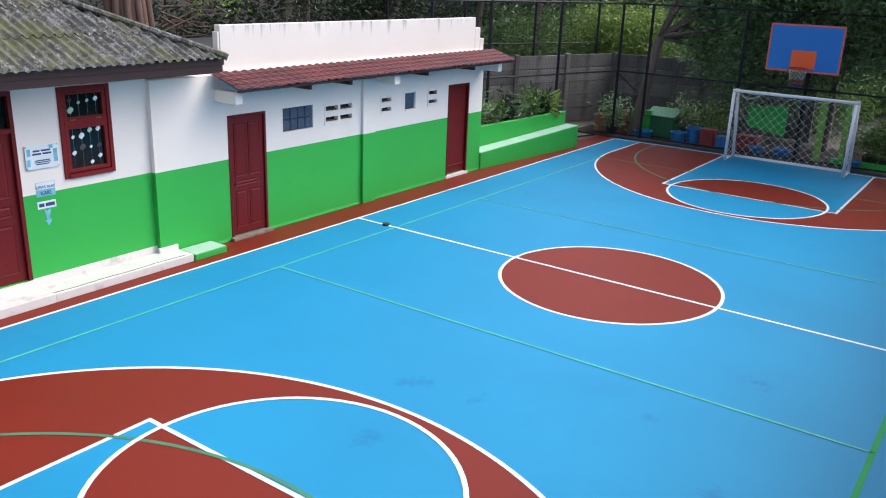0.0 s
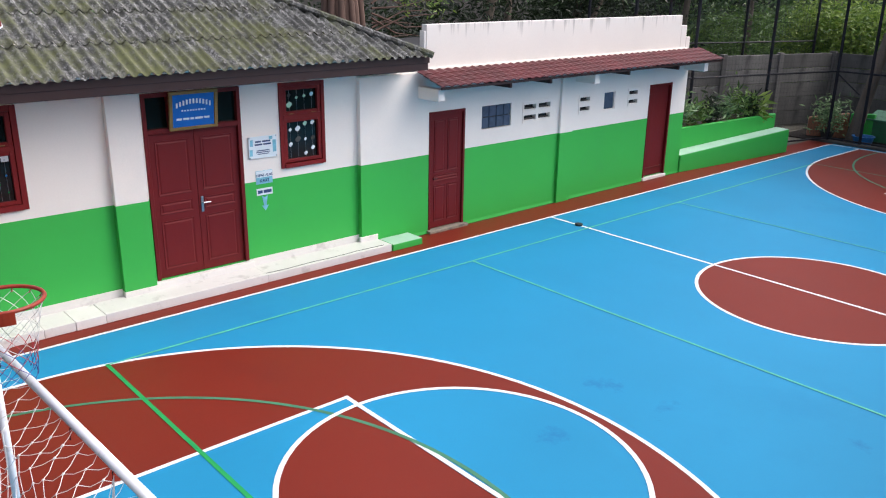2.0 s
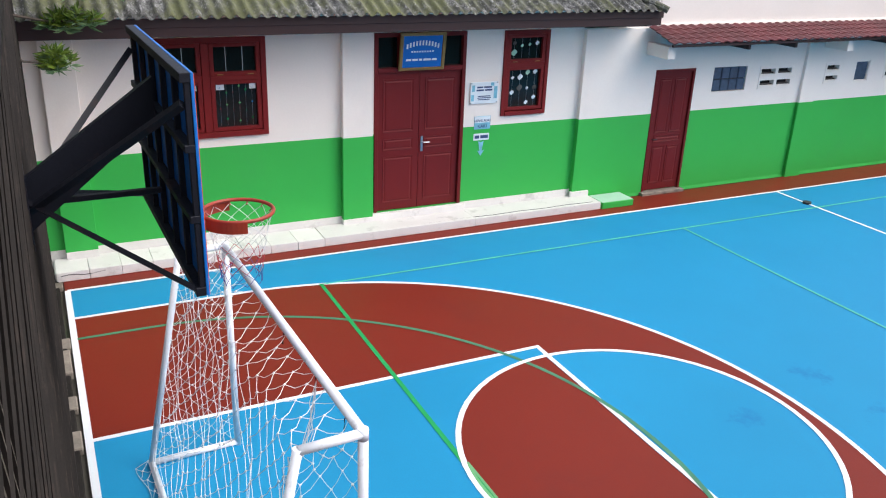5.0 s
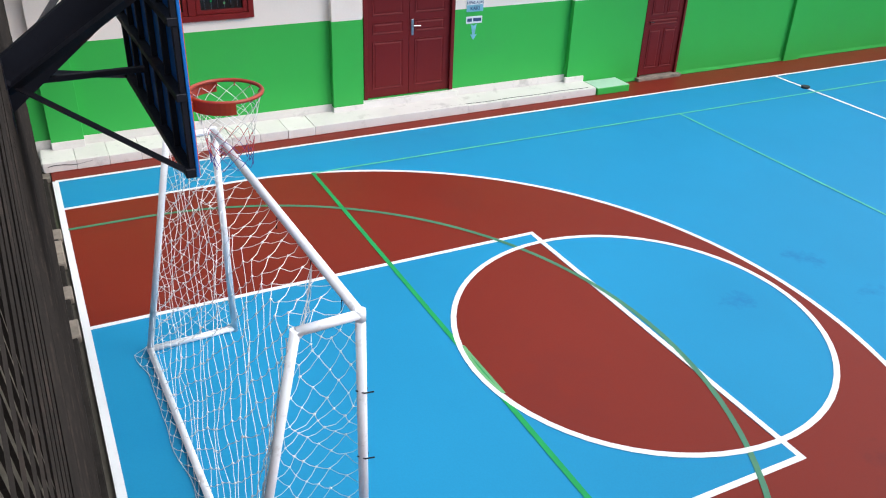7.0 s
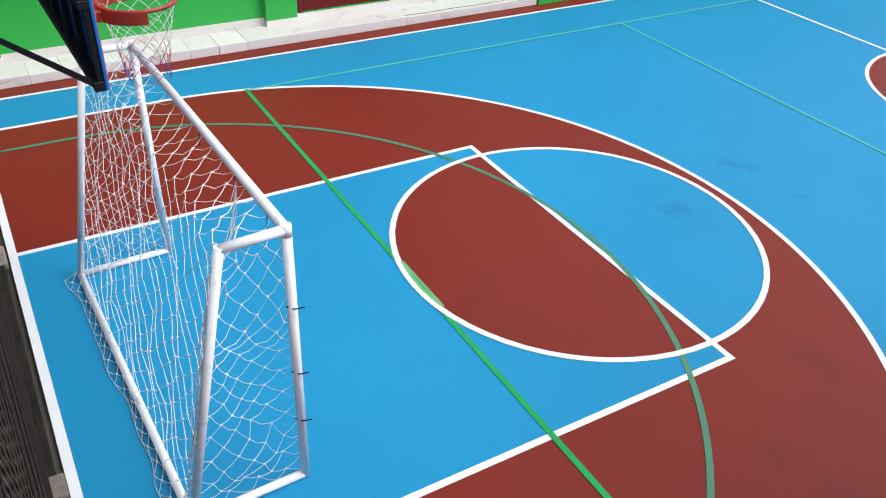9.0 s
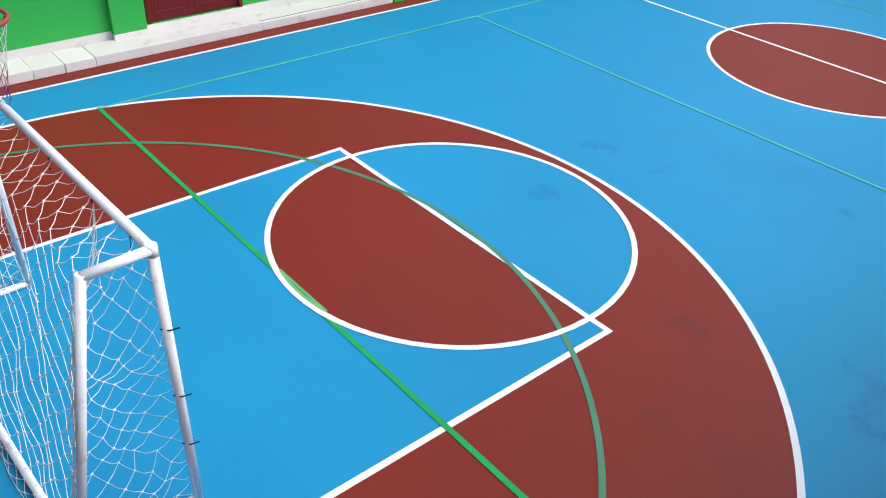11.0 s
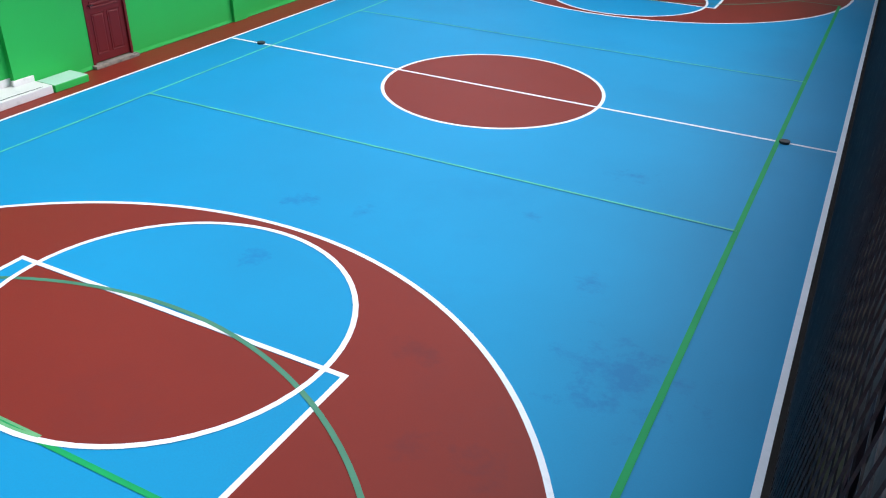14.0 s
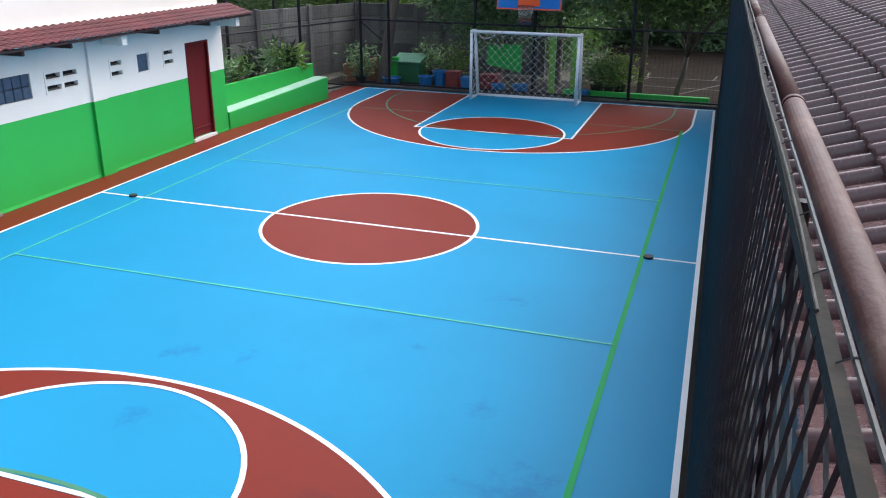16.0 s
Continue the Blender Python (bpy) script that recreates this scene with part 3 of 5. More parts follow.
# ---- annex with toilets ----
holes_b = [(9.60, 10.48, 0.05, 2.25), (10.91, 11.70, 1.80, 2.24), (12.02, 12.86, 1.80, 2.22), (13.73, 14.12, 1.82, 2.22), (14.58, 14.97, 1.82, 2.22), (15.42, 15.80, 1.83, 2.23), (16.24, 17.12, 0.07, 2.25)]
wall_b = wall_with_holes("wall_annex", WB - 0.2, WB, 8.09, 17.72, 0.0, 2.96, holes_b, WHITE, DADO, GREEN)
tagged(wall_b, "white plaster annex wall with a green painted dado", "wall")
skirt = bmesh.new()
for a, b in ((8.43, 9.60), (10.48, 16.24), (17.12, 17.72)):
    v = [skirt.verts.new(p) for p in ((WB + 0.015, a, 0.0), (WB, a, 0.0), (WB, a, 0.06), (WB + 0.015, b, 0.0), (WB, b, 0.0), (WB, b, 0.06))]
    skirt.faces.new((v[0], v[3], v[5], v[2]))
    skirt.faces.new(v[:3])
    skirt.faces.new(v[3:])
part("wall_foot", skirt, GREEN, wall_b)
end_wall = part("wall_annex_end", box(-14.5, WB - 0.002, 17.52, 17.715, 0, 3.0), WHITE)
tagged(end_wall, "white plaster end wall", "wall", kind="structure")
back = part("wall_back", box(-18.2, -18.0, -1.2, 17.7, 0, 2.6), WHITE)
tagged(back, "white plaster back wall", "wall", kind="structure")
side = part("wall_side", box(-18.0, W - 0.002, -1.4, -1.2, 0, 3.32), WHITE)
tagged(side, "white plaster side wall", "wall", kind="structure")
ceil = part("ceiling", box(-18.0, W - 0.23, -1.2, 17.5, 2.55, 2.95), DARK)
tagged(ceil, "dark room ceiling", "ceiling", kind="structure")
room = part("floor", box(-18.0, W - 0.23, -1.2, 17.5, 0.0, 0.05), DARK)
tagged(room, "dark room floor", "floor", kind="structure")

parapet = part("parapet", box(WB - 0.17, WB - 0.03, 9.55, 17.32, 2.95, 3.765, 0.008), STREAK)
tagged(parapet, "white roof parapet with black water streaks", "parapet", kind="structure")
part("moulding", box(WB - 0.03, WB + 0.02, 9.58, 17.55, 2.955, 3.03, 0.012), WHITE, parapet)
part("stepped_end", box(WB - 0.16, WB - 0.035, 17.325, 17.55, 2.95, 3.53, 0.008), STREAK, parapet)
part("stepped_end", box(WB - 0.16, WB - 0.035, 17.555, 17.72, 2.95, 3.27, 0.008), STREAK, parapet)
part("return", box(-14.5, WB - 0.175, 9.55, 9.70, 2.95, 3.2, 0.008), STREAK, parapet)
part("return", box(-14.5, WB - 0.175, 17.17, 17.32, 2.95, 3.2, 0.008), STREAK, parapet)
part("low_step", box(WB - 0.16, WB - 0.035, 9.50, 9.545, 2.95, 3.66, 0.008), STREAK, parapet)


def wave(t, pitch, amp):
    return amp * math.cos(2 * math.pi * t / pitch)


# pressed red metal canopy along the annex
canopy = thing("canopy", -11.1, 13.6, 2.8, "dark red pressed metal canopy roof over the annex doors", "canopy")
cw, ch, rows = 0.66, 0.20, 4
for k in range(rows):
    xa, xb = WB + 0.03 + cw * (k / rows), WB + 0.03 + cw * ((k + 1) / rows) + 0.02
    za, zb = 3.0 - ch * k / rows, 3.0 - ch * (k + 1) / rows
    verts, faces, ny = [], [], 360
    for i in range(ny + 1):
        y = 9.28 + (18.08 - 9.28) * i / ny
        wz = wave(y, 0.20, 0.012)
        for x, z in ((xa, za + 0.006), (xb, zb + 0.018), (xb, zb + 0.0), (xa, za - 0.01)):
            verts.append((x, y, z + wz))
    for i in range(ny):
        a = 4 * i
        faces += [(a, a + 1, a + 5, a + 4), (a + 1, a + 2, a + 6, a + 5), (a + 2, a + 3, a + 7, a + 6)]
    raw("roof_sheet", verts, faces, CANOPY, canopy, smooth=False)
part("batten", box(-10.84, -10.79, 9.32, 18.05, 2.735, 2.775), FASCIA, canopy, "dark brown eave batten")
for y, c in ((11.05, CONCRETE), (12.15, CONCRETE), (14.6, CONCRETE), (16.4, CONCRETE)):
    part("rafter", box(WB - 0.02, -10.86, y - 0.03, y + 0.03, 2.64, 2.75, 0.006), FASCIA, canopy, "dark rafter end")
for y in (9.42, 13.62, 17.62):
    b = part("canopy_bracket", box(WB - 0.03, -10.92, y - 0.08, y + 0.08, 2.52, 2.73, 0.008), WHITE)
    tagged(b, "white concrete bracket beam under the canopy", "bracket", "canopy brackets", "structure")

# mossy corrugated hip roof of the classroom
PITCH, COURSE, EAVE_X, EAVE_Z, HIP_Y = math.tan(radians(25)), 0.77, -10.75, 3.30, 9.02
RIDGE = 4.0
roof = thing("hip_roof", -14, 3, 3.3, "corrugated fibre-cement hip roof covered in moss and lichen", "roof", kind="structure")


def roof_course(k, along0, along1, place, last):
    """One overlapping course of corrugated sheet; place maps (along, run, rise) to the world."""
    r0, r1 = COURSE * k, COURSE * (k + 1) + 0.05
    steps, n = 5, int((along1 - along0) / 0.0218)
    verts, faces = [], []
    for i in range(n + 1):
        a = along0 + (along1 - along0) * i / n
        for j in range(steps + 1):
            r = r0 + (r1 - r0) * j / steps
            lift = 0.036 * (1 - j / steps) + 0.052 * abs(math.cos(math.pi * a / 0.155)) ** 3 - 0.02 + 0.006 * noise.noise((a * 2.1, r * 3, k))
            verts.append(place(a, r, EAVE_Z + r * PITCH + lift))
    for i in range(n):
        for j in range(steps):
            v = i * (steps + 1) + j
            a = along0 + (along1 - along0) * (i + 0.5) / n
            rr = r0 + (r1 - r0) * (j + 0.5) / steps
            if last(a, rr):
                faces.append((v, v + 1, v + steps + 2, v + steps + 1))
    # thickness of the lower edge
    m = len(verts)
    for i in range(n + 1):
        p = verts[i * (steps + 1)]
        verts.append((p[0], p[1], p[2] - 0.012))
    for i in range(n):
        a = along0 + (along1 - along0) * (i + 0.5) / n
        if last(a, r0 + 0.01):
            faces.append((i * (steps + 1), (i + 1) * (steps + 1), m + i + 1, m + i))
    raw("roof_sheet", verts, faces, ROOF, roof, smooth=True)


for k in range(6):
    roof_course(k, -2.6, HIP_Y, lambda a, r, z: (EAVE_X - r, a, z), lambda a, r: a < HIP_Y - r + 0.02 and a > -2.6 + r - 0.02)
    roof_course(k, EAVE_X - 8.0, EAVE_X, lambda a, r, z: (a, HIP_Y - r, z), lambda a, r: a < EAVE_X - r + 0.02 and a > EAVE_X - 8 + r)
hip = tube([(EAVE_X + 0.03, HIP_Y + 0.03, EAVE_Z + 0.03), (EAVE_X - 0.04, HIP_Y - 0.04, EAVE_Z + 0.07), (EAVE_X - 2.3, HIP_Y - 2.3, EAVE_Z + 2.3 * PITCH + 0.06), (EAVE_X - 4.6, HIP_Y - 4.6, EAVE_Z + 4.6 * PITCH + 0.05)], 0.055, 8)
part("hip_cap", hip, ROOF, roof, "mossy hip capping")
part("fascia", box(-10.90, -10.86, -2.4, 9.06, 3.085, 3.30, 0.006), FASCIA, roof, "dark brown fascia board")
part("fascia", box(-10.862, -10.845, -2.4, 9.08, 3.20, 3.312, 0.005), FASCIA, roof, "dark brown fascia board")
part("fascia", box(-18.5, -10.90, 9.02, 9.06, 3.085, 3.30, 0.006), FASCIA, roof, "dark brown fascia board")
part("soffit", box(-18.5, -10.90, -2.4, 9.02, 3.325, 3.345), WHITE, roof, "white painted soffit")

# white slab ledge at the foot of the classroom wall
ledge = part("ledge", box(W + 0.008, -11.07, -0.12, 8.40, 0.0, 0.115), PLINTH)
tagged(ledge, "white painted ledge of slabs, cracked in places", "ledge", kind="structure")
y, i = -0.11, 0
while y < 8.35:
    w = min(0.40 if y < 3.4 else 2.5, 8.42 - y)
    dz = 0.004 * math.sin(i * 2.3)
    part("slab", box(W + 0.012, -11.035 + 0.004 * math.sin(i * 1.7), y + 0.0025, y + w - 0.0025, 0.004, 0.135 + dz, 0.006), PLINTH, ledge)
    y, i = y + w, i + 1
part("crack", tube([(-11.10 + 0.012 * math.sin(i * 1.9), 5.2 + i * 0.28, 0.1355) for i in range(12)], 0.004, 4), DARK, ledge, "dark hairline crack")
part("crack", tube([(-11.034, -0.05 + i * 0.09, 0.085 + 0.012 * math.sin(i * 1.3)) for i in range(7)], 0.005, 4), DARK, ledge, "dark open crack")
step = part("step", box(WB + 0.02, -11.02, 8.44, 9.10, 0.0, 0.115, 0.008), GREEN)
tagged(step, "small green painted concrete step with a faded top", "step", kind="structure")
part("tread", box(WB + 0.03, -11.03, 8.45, 9.09, 0.1165, 0.121), PALEGREEN, step)
door_step = part("door_step", box(W + 0.014, W + 0.10, 4.40, 6.0, 0.137, 0.243, 0.006), PLINTH)
tagged(door_step, "white painted threshold step below the double door", "step", kind="structure")


# ---- doors and windows ----
def panel_leaf(name, parent, x, y0, y1, z0, z1, panels, label=""):
    """A door leaf: slab with bevelled raised panels. panels: (y share 0..1, y share, z share, z share)."""
    leaf = part(name, box(x - 0.045, x, y0, y1, z0, z1, 0.004), MAROON, parent, label)
    for a, b, c, d in panels:
        ya, yb, za, zb = y0 + (y1 - y0) * a, y0 + (y1 - y0) * b, z0 + (z1 - z0) * c, z0 + (z1 - z0) * d
        bm = bmesh.new()
        outer = [(ya, za), (yb, za), (yb, zb), (ya, zb)]
        inner = [(ya + 0.025, za + 0.025), (yb - 0.025, za + 0.025), (yb - 0.025, zb - 0.025), (ya + 0.025, zb - 0.025)]
        mid = [(ya + 0.045, za + 0.045), (yb - 0.045, za + 0.045), (yb - 0.045, zb - 0.045), (ya + 0.045, zb - 0.045)]
        rings = [[bm.verts.new((xx, p, q)) for p, q in ring] for ring, xx in ((outer, x - 0.003), (outer, x + 0.009), (inner, x + 0.002), (mid, x + 0.009))]
        for r0, r1 in zip(rings, rings[1:]):
            for k in range(4):
                bm.faces.new((r0[k], r0[(k + 1) % 4], r1[(k + 1) % 4], r1[k]))
        bm.faces.new(rings[-1])
        part("panel", bm, MAROON, leaf)
    return leaf


def frame_bars(parent, x0, x1, y0, y1, z0, z1, w, material, sill=True):
    part("jamb", box(x0, x1, y0, y0 + w, z0, z1, 0.004), material, parent)
    part("jamb", box(x0, x1, y1 - w, y1, z0, z1, 0.004), material, parent)
    part("head", box(x0, x1, y0 + w, y1 - w, z1 - w, z1, 0.004), material, parent)
    if sill:
        part("sill", box(x0, x1 + 0.015, y0 + w, y1 - w, z0, z0 + w, 0.004), material, parent)


SIX = [(0.14, 0.86, 0.58, 0.95), (0.14, 0.86, 0.45, 0.53), (0.14, 0.86, 0.06, 0.40)]
door_1 = thing("door_1", W, 5.2, 0.245, "closed maroon panelled double door with a transom light", "door", kind="structure")
frame_bars(door_1, W - 0.10, W + 0.02, 4.45, 5.95, 0.245, 2.975, 0.06, MAROON, False)
part("transom_rail", box(W - 0.10, W + 0.018, 4.51, 5.89, 2.40, 2.47, 0.004), MAROON, door_1)
l1 = panel_leaf("leaf", door_1, W - 0.03, 4.512, 5.198, 0.25, 2.40, SIX)
l2 = panel_leaf("leaf", door_1, W - 0.03, 5.202, 5.888, 0.25, 2.40, SIX)
part("handle_plate", box(W - 0.03, W - 0.018, 5.235, 5.275, 1.16, 1.40, 0.004), STEEL, l2, "steel handle plate")
part("handle", tube([(W - 0.02, 5.255, 1.31), (W + 0.02, 5.255, 1.31), (W + 0.022, 5.37, 1.305)], 0.009, 6), STEEL, l2, "steel lever handle")
for a, b in ((4.51, 4.83), (5.53, 5.89)):
    part("pane", box(W - 0.07, W - 0.06, a, b, 2.47, 2.915), GLASSDARK, door_1, "dark transom glass")
part("transom_panel", box(W - 0.07, W - 0.05, 4.83, 5.53, 2.47, 2.915), MAROON, door_1)

TWO_ROW = [(0.12, 0.46, 0.50, 0.95), (0.54, 0.88, 0.50, 0.95), (0.12, 0.88, 0.42, 0.47), (0.12, 0.46, 0.06, 0.38), (0.54, 0.88, 0.06, 0.38)]
door_2 = thing("door_2", WB, 10.04, 0.05, "closed maroon panelled wooden door in the annex", "door", kind="structure")
frame_bars(door_2, WB - 0.10, WB + 0.012, 9.60, 10.48, 0.05, 2.25, 0.05, MAROON, False)
l3 = panel_leaf("leaf", door_2, WB - 0.02, 9.652, 10.428, 0.07, 2.198, TWO_ROW)
part("handle", tube([(WB - 0.02, 9.71, 1.02), (WB + 0.03, 9.71, 1.02), (WB + 0.03, 9.79, 1.02)], 0.008, 6), BLACK, l3, "dark lever handle")
sill2 = part("threshold", box(WB - 0.05, WB + 0.11, 9.56, 10.52, 0.0, 0.055, 0.006), ROUGHSTONE, door_2, "worn concrete threshold")
door_3 = thing("door_3", WB, 16.68, 0.07, "closed plain maroon door in the annex", "door", kind="structure")
frame_bars(door_3, WB - 0.10, WB + 0.012, 16.24, 17.12, 0.07, 2.25, 0.05, MAROON, False)
l4 = part("leaf", box(WB - 0.09, WB - 0.05, 16.292, 17.068, 0.09, 2.198, 0.004), MAROON, door_3)
part("kick_bar", tube([(WB - 0.03, 16.31, 0.28), (WB - 0.03, 17.05, 0.28)], 0.012, 6), MAROON, l4)
part("threshold", box(WB - 0.05, WB + 0.05, 16.22, 17.14, 0.0, 0.07, 0.006), PLINTH, door_3, "white threshold")


def bead_curtain(parent, x, y0, y1, z0, z1, n, material_list, seed, sizes):
    """Strings of small paper shapes that hang inside the glass."""
    r = random.Random(seed)
    corners = (0, 0.9, 1.57, 3.14, 3.9, 4.71) if n > 4 else (0, 0.75, 1.57, 3.14, 3.93, 4.71)
    for i in range(n):
        y = y0 + (y1 - y0) * (i + 0.5) / n
        part("string", box(x, x + 0.002, y - 0.0013, y + 0.0013, z0, z1), STEEL, parent)
        z = z1 - r.uniform(0.02, 0.12)
        while z > z0 + 0.05:
            s = r.uniform(*sizes)
            bm = bmesh.new()
            ring = [bm.verts.new((x + 0.006, y + s * math.cos(a), z + s * math.sin(a))) for a in corners]
            back_ring = [bm.verts.new((x - 0.002, v.co.y, v.co.z)) for v in ring]
            bm.faces.new(ring)
            bm.faces.new(back_ring)
            for k in range(6):
                bm.faces.new((ring[k], ring[(k + 1) % 6], back_ring[(k + 1) % 6], back_ring[k]))
            part("paper_shape", bm, r.choice(material_list), parent)
            z -= r.uniform(0.13, 0.30)


window_1 = thing("window_1", W, 2.04, 1.63, "red framed double window with dark panes and hanging paper strings", "window", kind="structure")
frame_bars(window_1, W - 0.10, W + 0.025, 1.22, 2.86, 1.63, 2.98, 0.075, WINRED)
part("mullion", box(W - 0.10, W + 0.024, 1.99, 2.09, 1.706, 2.904, 0.004), WINRED, window_1)
window_2 = thing("window_2", W, 7.02, 1.63, "narrow red framed window with white paper decorations inside", "window", kind="structure")
frame_bars(window_2, W - 0.10, W + 0.025, 6.61, 7.44, 1.63, 2.97, 0.065, WINRED)
for win, spans in ((window_1, ((1.30, 1.985), (2.095, 2.78))), (window_2, ((6.68, 7.37),))):
    for a, b in spans:
        part("rail", box(W - 0.08, W + 0.02, a, b, 2.40, 2.47, 0.004), WINRED, win)
        for c, d in ((1.71, 2.40), (2.47, 2.90)):
            sash = part("sash", box(W - 0.05, W + 0.012, a + 0.001, a + 0.06, c, d, 0.004), WINRED, win)
            part("sash_rail", box(W - 0.05, W + 0.012, b - 0.06, b - 0.001, c, d, 0.004), WINRED, sash)
            part("sash_rail", box(W - 0.05, W + 0.012, a + 0.06, b - 0.06, c, c + 0.05, 0.004), WINRED, sash)
            part("sash_rail", box(W - 0.05, W + 0.012, a + 0.06, b - 0.06, d - 0.05, d, 0.004), WINRED, sash)
            part("pane", box(W - 0.045, W - 0.038, a + 0.055, b - 0.055, c + 0.045, d - 0.045), GLASSDARK, sash, "dark glass pane")
            if win == window_1 and c > 2:
                for q in (0.33, 0.66):
                    part("grille_bar", box(W - 0.034, W - 0.026, a + (b - a) * q - 0.005, a + (b - a) * q + 0.005, c + 0.05, d - 0.05), STEEL, sash, "thin pale window bar")
            elif win == window_1:
                bead_curtain(sash, W - 0.034, a + 0.08, b - 0.08, c + 0.06, d - 0.06, 6, [PLASTICRED, GREENLINE, PLASTICBLUE, GREENWASH], 3, (0.008, 0.017))
                for q, w2 in ((a + 0.075, 0.11), (b - 0.16, 0.09)):
                    part("paper", box(W - 0.030, W - 0.028, q, q + w2, d - 0.13, d - 0.055), SIGNWHITE, sash, "white paper inside the glass")
            else:
                bead_curtain(sash, W - 0.034, a + 0.07, b - 0.07, c + 0.06, d - 0.06, 4, [LINE, SIGNWHITE, CONCRETE, PALEGREEN], 5 + int(c * 10), (0.025, 0.055))
        for q in (0.2, 0.8):
            part("hinge", box(W + 0.012, W + 0.024, a + (b - a) * q - 0.04, a + (b - a) * q + 0.04, 2.478, 2.488), GOLD, win, "brass hinge")

# glass block window, vent blocks, louvre
window_3 = thing("window_3", WB, 11.3, 1.8, "window of blue-grey glass blocks", "window", kind="structure")
for i in range(4):
    for j in range(2):
        a, c = 10.915 + i * 0.196, 1.805 + j * 0.216
        part("glass_block", box(WB - 0.12, WB - 0.012, a + 0.006, a + 0.190, c + 0.006, c + 0.210, 0.012), GLASSBLOCK, window_3)
part("mortar", box(WB - 0.14, WB - 0.06, 10.91, 11.70, 1.80, 2.24), CONCRETE, window_3)


def vent_block(y0, y1, z0, z1, cols):
    """A pierced white concrete vent block with horizontal slots."""
    v = thing("vent_block", WB, (y0 + y1) / 2, z0, "white concrete vent block with dark slots", "vent", "vent blocks", "structure")
    # near-black panel paints the shade inside the slots
    part("backing", box(WB - 0.18, WB - 0.10, y0, y1, z0, z1), DARK, v, "near-black panel standing in for the shade behind the slots")
    w, h = (y1 - y0) / cols, (z1 - z0) / 2
    bm = bmesh.new()
    for i in range(cols):
        for j in range(2):
            a, b, c, d = y0 + i * w, y0 + (i + 1) * w, z0 + j * h, z0 + (j + 1) * h
            box(WB - 0.09, WB + 0.012, a, b, c, c + 0.06, bm=bm)
            box(WB - 0.09, WB + 0.012, a, b, d - 0.055, d, bm=bm)
            box(WB - 0.09, WB + 0.012, a, a + 0.035, c + 0.06, d - 0.055, bm=bm)
            box(WB - 0.09, WB + 0.012, b - 0.035, b, c + 0.06, d - 0.055, bm=bm)
    part("grille", bm, WHITE, v)
    for i in range(cols):
        for j in range(2):
            a, c = y0 + i * w, z0 + j * h
            part("slat", box(WB - 0.085, WB - 0.03, a + 0.036, a + w - 0.036, c + 0.062, c + 0.085), CONCRETE, v)


vent_block(12.02, 12.86, 1.80, 2.22, 2)
vent_block(13.73, 14.12, 1.82, 2.22, 1)
vent_block(15.42, 15.80, 1.83, 2.23, 1)
window_4 = thing("window_4", WB, 14.77, 1.82, "small dark frosted window pane", "window", kind="structure")
part("pane", box(WB - 0.06, WB - 0.04, 14.60, 14.95, 1.84, 2.20), GLASSBLOCK, window_4)
frame_bars(window_4, WB - 0.08, WB - 0.01, 14.58, 14.97, 1.82, 2.22, 0.022, WHITE)


# ---- goals and basketball boards ----
def net_panel(corner_fn, nu, nv, wob, r=0.0022, knot=0.0085):
    """A knotted diamond net over a patch: corner_fn(u, v) gives places; slack cords run both diagonals."""
    def at(i, j):
        i2, j2 = min(max(i, 0), 2 * nu), min(max(j, 0), 2 * nv)
        p = Vector(corner_fn(i2 / (2 * nu), j2 / (2 * nv)))
        if i2 not in (0, 2 * nu) and j2 not in (0, 2 * nv):
            p += Vector((noise.noise(p * 3.1), noise.noise(p * 3.1 + Vector((9, 0, 0))), noise.noise(p * 3.1 + Vector((0, 9, 0))))) * wob
            p += Vector((noise.noise(p * 17), noise.noise(p * 17 + Vector((5, 0, 0))), noise.noise(p * 17 + Vector((0, 5, 0))))) * wob * 0.4
        return p

    def slack(p, q):
        m = (p + q) / 2
        bend = 0.10 + 0.12 * noise.noise(m * 11)
        return p, m + Vector((0.5 * noise.noise(m * 7), 0.5 * noise.noise(m * 7 + Vector((3, 0, 0))), -1)) * (q - p).length * bend, q
    lines, nodes = [], []
    for j in range(2 * nv):
        for i in range(2 * nu):
            if (i + j) % 2 == 0:
                lines.append(slack(at(i, j), at(i + 1, j + 1)))
                nodes.append(at(i, j))
            else:
                lines.append(slack(at(i + 1, j), at(i, j + 1)))
    lines += [[at(i, 0) for i in range(2 * nu + 1)], [at(i, 2 * nv) for i in range(2 * nu + 1)], [at(0, j) for j in range(2 * nv + 1)], [at(2 * nu, j) for j in range(2 * nv + 1)]]
    v, f = cords(lines, r)
    for p in nodes:
        s, k = knot * (1 + 0.35 * noise.noise(p * 23)), len(v)
        v += [p + Vector(d) * s for d in ((1, 0, 0), (-1, 0, 0), (0, 1, 0), (0, -1, 0), (0, 0, 1), (0, 0, -1))]
        f += [(k + a, k + b, k + c) for a, b, c in ((0, 2, 4), (2, 1, 4), (1, 3, 4), (3, 0, 4), (2, 0, 5), (1, 2, 5), (3, 1, 5), (0, 3, 5))]
    return v, f


